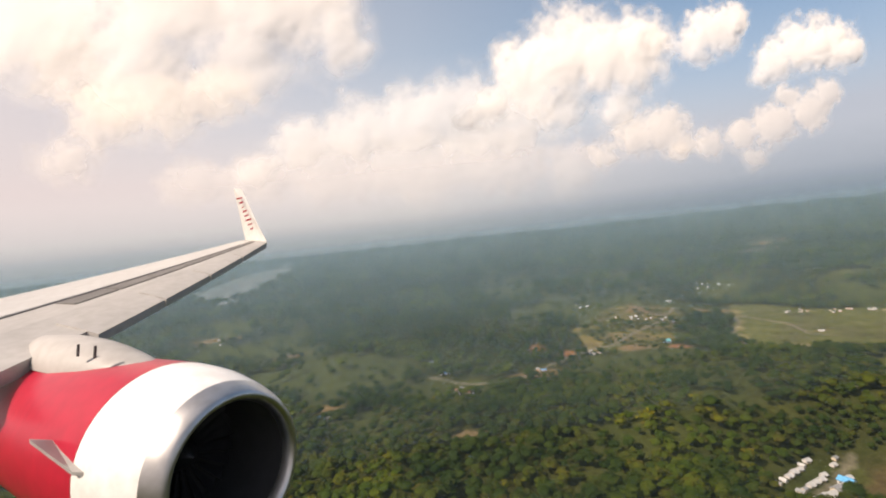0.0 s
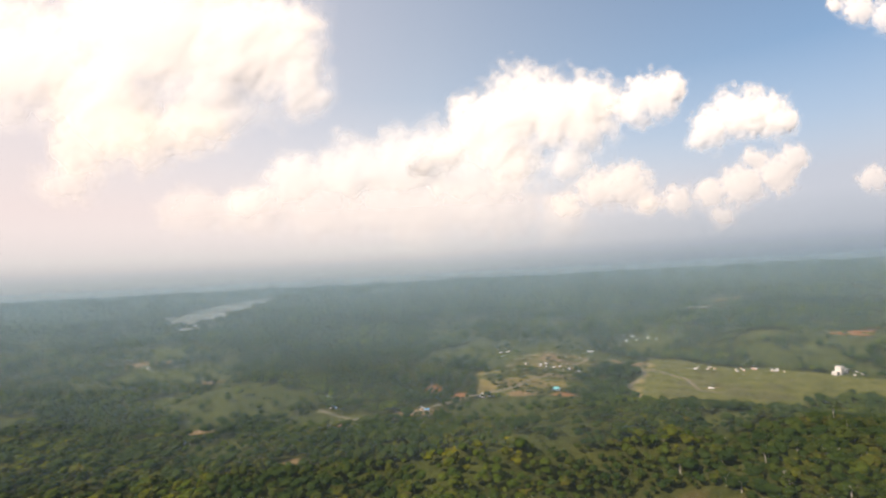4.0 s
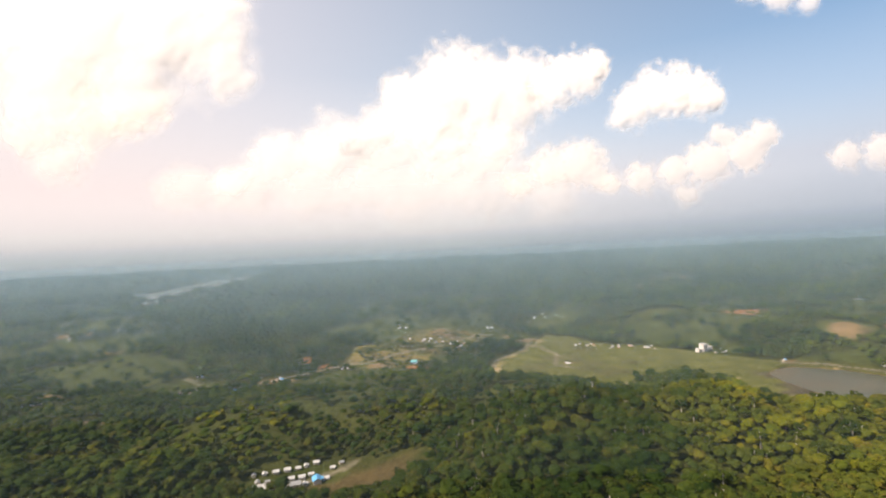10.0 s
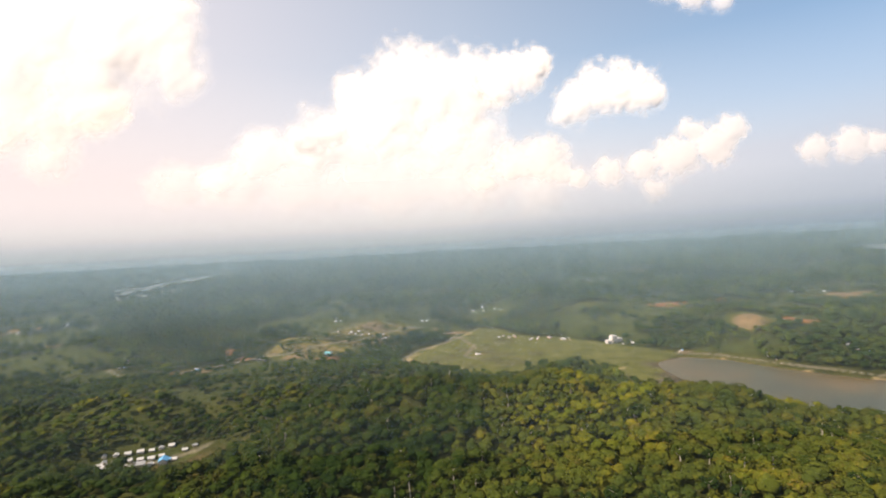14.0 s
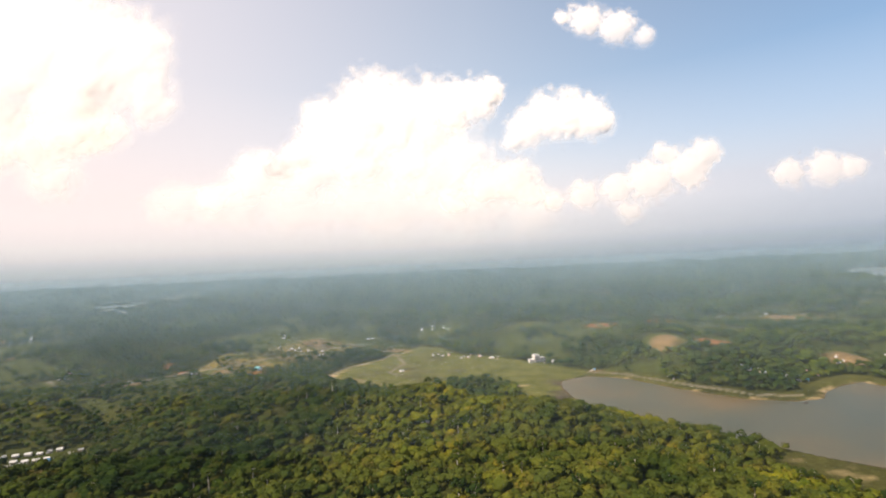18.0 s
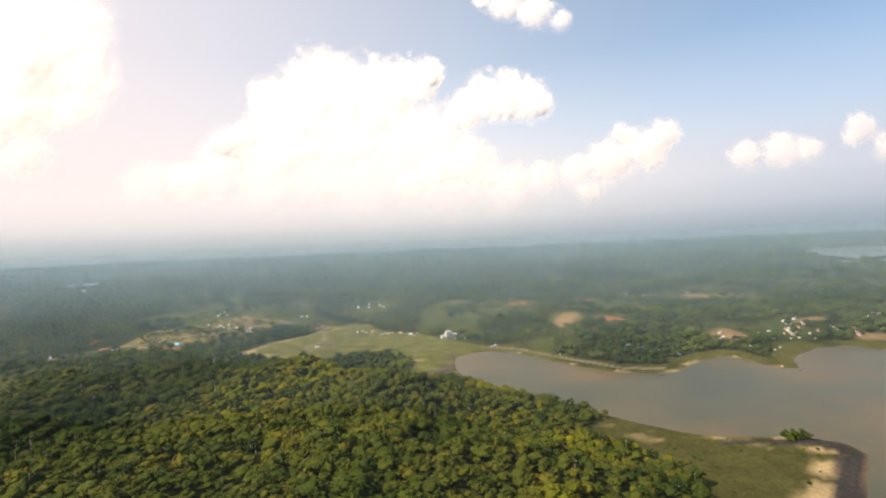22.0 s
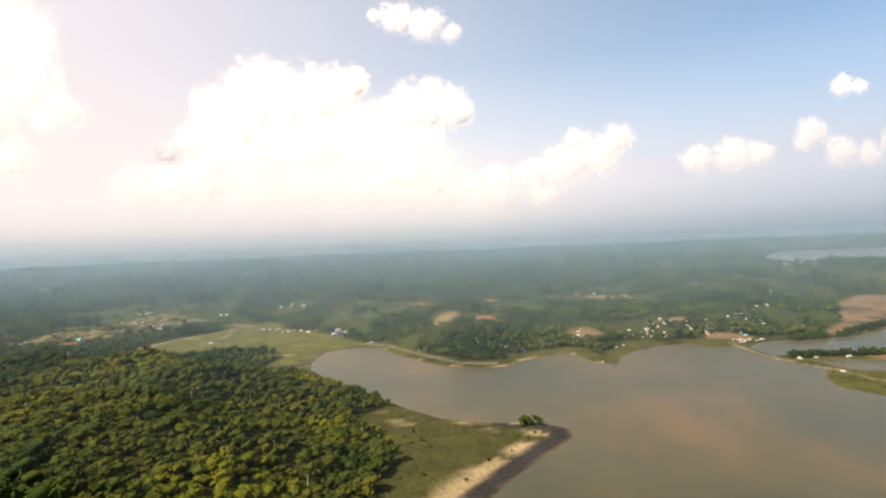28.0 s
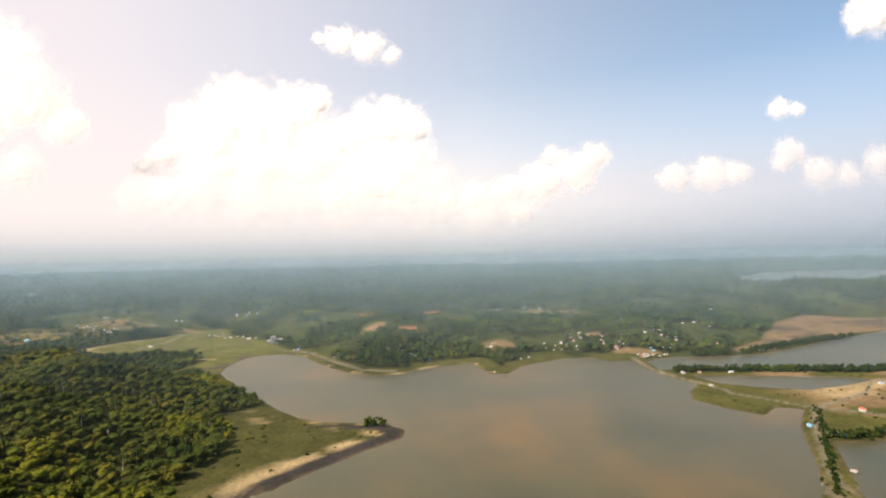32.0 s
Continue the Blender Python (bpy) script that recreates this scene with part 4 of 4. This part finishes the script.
# ---- single trees with pale trunks ----
def make_tree(tall, spread, seed, label, thin=False):
    r = np.random.default_rng(seed)
    t = empty("tree", pose(0, 0, 0), label, "tree", "trees with bare trunks")
    bm = bmesh.new()
    rings, sides = 6, 7
    loops = []
    for i in range(rings):
        f = i / (rings - 1)
        rad, lean = 0.36 * (1 - 0.72 * f) * tall / 12, 0.3 * math.sin(2.2 * f + seed)
        loops.append([bm.verts.new((rad * math.cos(6.283 * k / sides) + lean, rad * math.sin(6.283 * k / sides), f * tall * 0.9 - 0.4)) for k in range(sides)])
    for a, b in zip(loops, loops[1:]):
        for k in range(sides):
            bm.faces.new((a[k], a[(k + 1) % sides], b[(k + 1) % sides], b[k]))
    for k in range(5):
        ang, z0 = 6.283 * k / 5 + seed, tall * (0.55 + 0.07 * k)
        end = Vector((math.cos(ang) * spread * 0.6, math.sin(ang) * spread * 0.6, z0 + spread * 0.45))
        start = Vector((0.25, 0, z0))
        side = Vector((-math.sin(ang), math.cos(ang), 0)) * 0.09 * tall / 12
        upv = Vector((0, 0, 0.09 * tall / 12))
        q = [bm.verts.new(start + o) for o in (side, upv, -side, -upv)]
        e = [bm.verts.new(end + o * 0.4) for o in (side, upv, -side, -upv)]
        for i in range(4):
            bm.faces.new((q[i], q[(i + 1) % 4], e[(i + 1) % 4], e[i]))
    part("trunk", bm, M_TRUNK, t, "pale bare trunk with limbs", True)
    n = 26
    ang, d = r.random(n) * 6.283, spread * (0.25 + 0.75 * np.sqrt(r.random(n)))
    zz = tall * (0.78 if not thin else 0.55) + (r.random(n) - 0.3) * spread * (0.75 if not thin else 2.2)
    c = np.stack([d * np.cos(ang) * (0.5 if thin else 1), d * np.sin(ang) * (0.5 if thin else 1), zz], 1)
    lumps = spread * (0.24 + 0.22 * r.random(n))
    shade = np.full(n, r.random() * 0.8)
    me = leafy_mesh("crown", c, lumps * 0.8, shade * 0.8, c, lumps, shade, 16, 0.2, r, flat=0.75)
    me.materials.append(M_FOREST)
    cr = new("crown", me)
    cr.parent = t
    return t


TREES = [make_tree(11, 3.2, 1, "tall pale-trunked forest tree with an open olive crown"), make_tree(13, 3.6, 2, "tall pale-trunked forest tree with an open olive crown"),
         make_tree(9, 3.8, 3, "broad-crowned tree with a pale trunk"), make_tree(12, 2.6, 4, "slim pale-trunked tree above the canopy"), make_tree(8, 1.9, 5, "slender dark feathery tree beside water", True)]
planted = [False] * len(TREES)


def plant(kind, x, y, grow, turn):
    m = spot(x, y, turn, 0.1) @ Matrix.Scale(grow, 4)
    if not planted[kind]:
        TREES[kind].matrix_basis = m
        planted[kind] = True
    else:
        ob = copy_thing(TREES[kind], spot(x, y, turn, 0.1))
        ob.scale = (grow, grow, grow)


count = 0
while count < 210:  # emergent trees of the near woods
    x, y = rng.uniform(500, 1620), rng.uniform(70, 560)
    water, land, clear, road = plan(np.array([x]), np.array([y]))
    if water[0] < -24 and land["meadow"][0] < -4 and land["spit"][0] < -4 and clear[0] < -4:
        plant(rng.choice((0, 1, 2, 3)), x, y, rng.uniform(0.85, 1.2), rng.uniform(0, 360))
        count += 1
for k in range(14):  # the causeway's avenue
    f = k / 13 * 350
    x, y = 2536 - f * 0.565 + rng.choice((-6, 6)) + rng.uniform(-3, 3), 316 - f * 0.83 + rng.uniform(-5, 5)
    plant(4, x, y, rng.uniform(0.45, 0.85), rng.uniform(0, 360))


def tree_line(path, n, wide, low, high, seed, label):
    """A belt of waterside trees along a line: many small crowns."""
    r = np.random.default_rng(seed)
    (ax, ay), (bx, by) = path
    f = r.random(n)
    x, y = ax + f * (bx - ax) + r.normal(0, wide, n), ay + f * (by - ay) + r.normal(0, wide, n)
    keep = plan(x, y)[0] < 4
    x, y = x[keep], y[keep]
    z, rad = height(x, y), r.uniform(low, high, len(x))
    cs = np.concatenate([np.stack([x + r.normal(0, 1, len(x)) * rad * 0.5, y + r.normal(0, 1, len(x)) * rad * 0.5, np.maximum(z, 0) + rad * q], 1) for q in (0.7, 1.5, 2.2)])
    rs, shade = np.concatenate([rad, rad * 0.85, rad * 0.6]), np.tile(r.random(len(x)) * 0.5, 3)
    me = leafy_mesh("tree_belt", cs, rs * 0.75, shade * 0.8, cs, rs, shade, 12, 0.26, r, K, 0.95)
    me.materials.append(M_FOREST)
    return tagged(new("tree_belt", me), label, "trees", kind="stuff")


for seed, (path, n, wide) in enumerate(((((2420, 586), (2560, 585)), 90, 5), (((2560, 584), (2830, 560)), 210, 7), (((2830, 562), (3060, 610)), 120, 8), (((2679, 768), (2987, 926)), 170, 6),
                                        (((2987, 926), (3186, 1008)), 90, 6), (((2462, 184), (2720, 222)), 70, 5), (((1768, 262), (1800, 262)), 22, 7), (((3000, 850), (3300, 800)), 40, 10),
                                        (((2540, 756), (2640, 756)), 46, 6), (((2540, 316), (2345, 22)), 110, 2.4))):
    tree_line(path, n, wide, 1.5 if wide < 3 else 2.8, 2.8 if wide < 3 else 6.0, 300 + seed, "dark belt of low trees along the water")


# ---- bushes on the open land, rocks, shore clutter ----
def scatter_bushes(name, outline, n, low, high, seed, label):
    r = np.random.default_rng(seed)
    xs, ys = np.array([p[0] for p in outline]), np.array([p[1] for p in outline])
    x, y = r.uniform(xs.min(), xs.max(), n * 3), r.uniform(ys.min(), ys.max(), n * 3)
    water = plan(x, y)[0]
    ok = (inside_distance(outline, x, y) > 4) & (water < -7) & (fractal(x, y, 45, seed, 3) > 0.47)
    x, y = x[ok][:n], y[ok][:n]
    rad = r.uniform(low, high, len(x))
    at, shade = np.stack([x, y, height(x, y) + rad * 0.4], 1), r.random(len(x))
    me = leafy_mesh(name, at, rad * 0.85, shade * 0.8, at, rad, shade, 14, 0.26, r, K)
    me.materials.append(M_FOREST)
    return tagged(new(name, me), label, "shrubs", kind="stuff")


scatter_bushes("bushes", SPIT, 60, 1.5, 3.6, 51, "low green scrub on the grassy spit")
scatter_bushes("bushes", MARSH, 220, 1.5, 3.2, 52, "low scrub on the marshy land by the causeway")
scatter_bushes("bushes", FARMLAND, 300, 2.0, 5.0, 53, "hedges and bushes between small fields")
scatter_bushes("bushes", MEADOW, 120, 1.0, 2.2, 54, "scattered tufts on the wet meadow")


def rock(x, y, size, seed):
    r = np.random.default_rng(seed)
    bm = bmesh.new()
    bmesh.ops.create_icosphere(bm, subdivisions=2, radius=1.0)
    for v in bm.verts:
        v.co *= 1 + 0.3 * (r.random() - 0.5)
        v.co.z *= 0.6
    bmesh.ops.scale(bm, verts=bm.verts, vec=(size, size * 0.8, size))
    ob = part("boulder", bm, M_STONE)
    ob.matrix_basis = spot(x, y, r.random() * 360, size * 0.25)
    return tagged(ob, "pale weathered boulder on a bare slope", "rock", "quarry boulders")


for k in range(26):
    rock(990 + rng.uniform(-26, 26), 798 + rng.uniform(-12, 12), rng.uniform(0.8, 2.6), 200 + k)


# ---- small craft on the lake ----
def boat(x, y, turn):
    b = empty("boat", pose(x * K, y * K, 0.0, 0, 0, turn), "small dark wooden boat afloat near the shore", "boat", "boats on the lake")
    bm = bmesh.new()
    prev = None
    for i in range(7):
        f = i / 6
        w, zb = 0.8 * math.sin(math.pi * (0.08 + 0.84 * f)) ** 0.6, -0.15 + 0.3 * (2 * f - 1) ** 2
        ring = [bm.verts.new(p) for p in ((-3 + 6 * f, -w, 0.5 + zb), (-3 + 6 * f, -w * 0.5, zb), (-3 + 6 * f, w * 0.5, zb), (-3 + 6 * f, w, 0.5 + zb))]
        if prev:
            for k in range(3):
                bm.faces.new((prev[k], prev[k + 1], ring[k + 1], ring[k]))
        prev = ring
    bmesh.ops.solidify(bm, geom=bm.faces[:], thickness=0.06)
    part("hull", bm, M_WOOD, b)
    for sx in (-1.2, 0.9):
        part("thwart", box(bmesh.new(), sx, 0, 0.3, 0.3, 1.3, 0.05), M_WOOD, b)
    return b


for bx, by, bt in ((2030, 575, 30), (2395, 720, 70), (2362, 700, 20), (1745, 585, 10), (2375, 690, 50)):
    boat(bx, by, bt)

# ---- the airliner's port wing and engine, where the flight begins ----
# Built in the window seat's own axes: x aft-to-forward across the view, y up, z towards the cabin.
M_PAINT = surface("aircraft_white_paint", (0.78, 0.77, 0.75), 0.32, 0.06, 0.5, 5, spec=0.5)
M_SKIN = surface("wing_grey_paint", (0.40, 0.385, 0.365), 0.42, 0.12, 0.5, 5)
M_DARKSKIN = surface("spoiler_grey_paint", (0.15, 0.14, 0.13), 0.5, 0.2, 0.8, 5)
M_FLAP = surface("flap_pale_paint", (0.5, 0.49, 0.47), 0.4, 0.1, 0.5, 5)
M_RED = surface("aircraft_red_paint", (0.42, 0.012, 0.035), 0.3, 0.08, 0.5, 5)
M_LIP = surface("polished_inlet_metal", (0.58, 0.57, 0.56), 0.36, 0.12, 0.8, 6, metal=1.0)
M_INLET = surface("inlet_dark_liner", (0.045, 0.045, 0.048), 0.6, 0.2, 1.0, 6)
M_FAN = surface("fan_titanium", (0.10, 0.10, 0.11), 0.35, 0.2, 1.0, 6, metal=0.8)

plane = empty("airliner", pose(*ROWS[0][1:]), "white and red airliner engine, grey wing and white winglet in flight", "aircraft")


def revolve(profile, centre, along, sides=56, start=0.0, end=6.2832):
    """Turns (distance, radius) pairs about the engine's axis."""
    along = Vector(along).normalized()
    across = along.cross(Vector((0, 1, 0))).normalized()
    upward = across.cross(along).normalized()
    bm = bmesh.new()
    rings = []
    closed = end - start > 6.28
    for s, r in profile:
        rings.append([bm.verts.new(Vector(centre) + along * s + (across * math.cos(a) + upward * math.sin(a)) * r)
                      for a in (start + (end - start) * k / (sides if closed else sides - 1) for k in range(sides))])
    for p, q in zip(rings, rings[1:]):
        for k in range(sides if closed else sides - 1):
            j = (k + 1) % sides
            bm.faces.new((p[k], p[j], q[j], q[k]))
    bmesh.ops.recalc_face_normals(bm, faces=bm.faces)
    return bm


AXIS, INLET = (-0.86, -0.06, -0.50), (-2.24, -2.44, -5.25)


def slab(bm, pts, normal, thick):
    """A thin plate with the outline pts."""
    n = Vector(normal).normalized() * thick / 2
    hi, lo = [bm.verts.new(Vector(p) + n) for p in pts], [bm.verts.new(Vector(p) - n) for p in pts]
    bm.faces.new(hi)
    bm.faces.new(lo[::-1])
    for i in range(len(pts)):
        j = (i + 1) % len(pts)
        bm.faces.new((hi[i], lo[i], lo[j], hi[j]))
    bmesh.ops.recalc_face_normals(bm, faces=bm.faces)
    return bm


def build_engine():
    nacelle = part("nacelle", revolve([(0.26, 0.945), (0.42, 0.99), (0.7, 1.05), (1.0, 1.08), (1.25, 1.09)], INLET, AXIS), M_PAINT, plane, "glossy white front cowl", True)
    lip = [(0.26, 0.945), (0.14, 0.905), (0.05, 0.86), (0.0, 0.815), (0.01, 0.775), (0.06, 0.745), (0.16, 0.725)]
    part("inlet_lip", revolve(lip, INLET, AXIS), M_LIP, nacelle, "bright polished metal inlet ring", True)
    part("inlet_duct", revolve([(0.16, 0.725), (0.5, 0.735), (1.0, 0.76), (1.25, 0.765)], INLET, AXIS), M_INLET, nacelle, "dark inlet duct", True)
    part("fan_disc", revolve([(1.25, 0.765), (1.22, 0.4), (1.2, 0.22)], INLET, AXIS), M_INLET, nacelle)
    part("spinner", revolve([(1.2, 0.22), (1.05, 0.17), (0.92, 0.09), (0.86, 0.005)], INLET, AXIS, 32), M_FAN, nacelle, "dark spinner", True)
    along = Vector(AXIS).normalized()
    across = along.cross(Vector((0, 1, 0))).normalized()
    upward = across.cross(along).normalized()
    for k in range(24):
        a = 6.2832 * k / 24
        d = across * math.cos(a) + upward * math.sin(a)
        e = across * math.cos(a + 0.2) + upward * math.sin(a + 0.2)
        c = Vector(INLET)
        bm = bmesh.new()
        q = [c + along * 1.14 + d * 0.22, c + along * 1.12 + d * 0.74, c + along * 1.22 + e * 0.74, c + along * 1.2 + e * 0.22]
        slab(bm, q, along, 0.012)
        part("fan_blade", bm, M_FAN, nacelle)
    part("rear_cowl", revolve([(1.255, 1.092), (1.6, 1.095), (2.2, 1.09), (3.0, 1.06), (4.2, 0.98), (5.2, 0.85)], INLET, AXIS), M_RED, plane, "red painted rear cowl", True)
    # vortex strake on the inboard side
    c = Vector(INLET)
    out = (across * -0.93 + upward * 0.18).normalized()
    if out.z < 0:
        out = -out
    back = (out + upward * 0.2).normalized()
    foot = [c + along * 1.02 + out * 1.08, c + along * 1.85 + back * 1.085]
    bm = bmesh.new()
    slab(bm, [foot[0], foot[0] + out * 0.06 + along * 0.1, foot[1] + back * 0.26 - along * 0.12, foot[1] + back * 0.22, foot[1]], upward, 0.035)
    part("strake", bm, M_SKIN, plane, "pale grey vortex fin")
    # pylon fairing over the nacelle
    bm = bmesh.new()
    prev = None
    for i in range(11):
        f = i / 10
        s = 1.45 + 3.3 * f
        w, h = 0.46 * math.sin(math.pi * min(1.0, 0.06 + 0.75 * f)) ** 0.7, 0.03 + 0.42 * math.sin(math.pi * min(0.62, 0.05 + 0.6 * f))
        mid = c + along * s + upward * 0.92
        ring = [bm.verts.new(mid + across * (w * math.cos(a)) + upward * (h * math.sin(a))) for a in (math.pi * k / 12 for k in range(13))]
        if prev:
            for k in range(12):
                bm.faces.new((prev[k], prev[k + 1], ring[k + 1], ring[k]))
        prev = ring
    bmesh.ops.recalc_face_normals(bm, faces=bm.faces)
    pylon = part("pylon_fairing", bm, M_SKIN, plane, "light grey pylon fairing", True)
    for s in (2.2, 2.65):
        bm = bmesh.new()
        mid = c + along * s + upward * 1.19 + across * (0.42 if across.z > 0 else -0.42)
        slab(bm, [mid + along * 0.02, mid - along * 0.02, mid - along * 0.05 + upward * 0.16, mid - along * 0.01 + upward * 0.16], across, 0.02)
        part("seam_mark", bm, M_INLET, pylon)


build_engine()

# wing: leading edge (low, near) and trailing edge (high, far) from root to tip
LE0, LE1 = Vector((-6.0, -1.55, -7.95)), Vector((-6.05, 0.02, -16.3))
TE0, TE1 = Vector((-10.9, -1.45, -9.6)), Vector((-7.35, 0.16, -17.6))


def wing_point(f, g, lift=0.0):
    """f: root to tip, g: leading to trailing edge."""
    a, b = LE0.lerp(LE1, f), TE0.lerp(TE1, f)
    camber = (0.30 - 0.2 * f) * math.sin(math.pi * min(1, g * 0.9 + 0.1)) * (1 - g)
    flex = 0.18 * f * f
    return a.lerp(b, g) + Vector((0, camber + flex + lift, 0))


def wing_strip(name, g0, g1, mat, lift, f0=0.0, f1=1.0, thick=0.05, label="", parent=None, steps=10):
    bm = bmesh.new()
    rows = []
    for i in range(steps + 1):
        f = f0 + (f1 - f0) * i / steps
        top = [wing_point(f, g0 + (g1 - g0) * k / 4, lift) for k in range(5)]
        rows.append([bm.verts.new(p) for p in top] + [bm.verts.new(p - Vector((0, thick, 0))) for p in reversed(top)])
    for a, b in zip(rows, rows[1:]):
        for k in range(10):
            bm.faces.new((a[k], a[(k + 1) % 10], b[(k + 1) % 10], b[k]))
    bm.faces.new(rows[0][::-1])
    bm.faces.new(rows[-1])
    bmesh.ops.recalc_face_normals(bm, faces=bm.faces)
    return part(name, bm, mat, parent or plane, label, False)


wing = wing_strip("wing", 0.02, 0.99, M_SKIN, 0.0, -0.25, 1.0, 0.22, "pale grey wing skin", steps=14)
for i in range(4):
    f0 = 0.02 + 0.245 * i
    wing_strip("slat", -0.035, 0.17, M_SKIN, 0.012, f0, f0 + 0.237, 0.16, "smooth leading-edge slat", wing, 5)
for i in range(6):
    f0 = 0.14 + 0.14 * i
    wing_strip("spoiler", 0.33, 0.46, M_DARKSKIN, 0.012, f0, f0 + 0.132, 0.03, "darker grey upper panel", wing, 3)
wing_strip("walkway_line", 0.475, 0.49, M_INLET, 0.012, 0.0, 0.9, 0.02, "dark painted line", wing)
wing_strip("flap", 0.51, 1.0, M_FLAP, 0.012, 0.0, 0.97, 0.03, "white sunlit trailing-edge panel", wing)

# winglet
tip_a, tip_b = wing_point(1.0, -0.02), wing_point(1.0, 0.95)
bm = bmesh.new()
slab(bm, [tip_a + Vector((0.0, 0.02, 0)), tip_a + Vector((-0.32, 0.55, -0.1)), tip_a + Vector((-1.0, 1.86, -0.32)), tip_a + Vector((-1.3, 1.88, -0.37)), tip_b + Vector((0.05, 0.35, 0)), tip_b], (0.35, 0.3, 1), 0.07)
winglet = part("winglet", bm, M_PAINT, plane, "white upswept winglet with red marking")
for k, (w, h) in enumerate(((0.2, 0.05), (0.14, 0.06), (0.07, 0.05), (0.14, 0.06), (0.15, 0.05), (0.2, 0.06), (0.14, 0.05), (0.1, 0.06))):
    f = 0.24 + 0.075 * k
    p = (tip_a + Vector((-1.08, 1.58, -0.27))).lerp(tip_a + Vector((-0.52, 0.38, -0.1)), (k + 0.5) / 8) + Vector((0.02, 0.0, 0.055))
    bm = bmesh.new()
    slab(bm, [p + Vector((-w / 2, -h / 2, 0)), p + Vector((w / 2, -h / 2 + 0.05, 0)), p + Vector((w / 2, h / 2 + 0.05, 0)), p + Vector((-w / 2, h / 2, 0))], (0.35, 0.3, 1), 0.01)
    part("marking_bar", bm, M_RED, winglet)
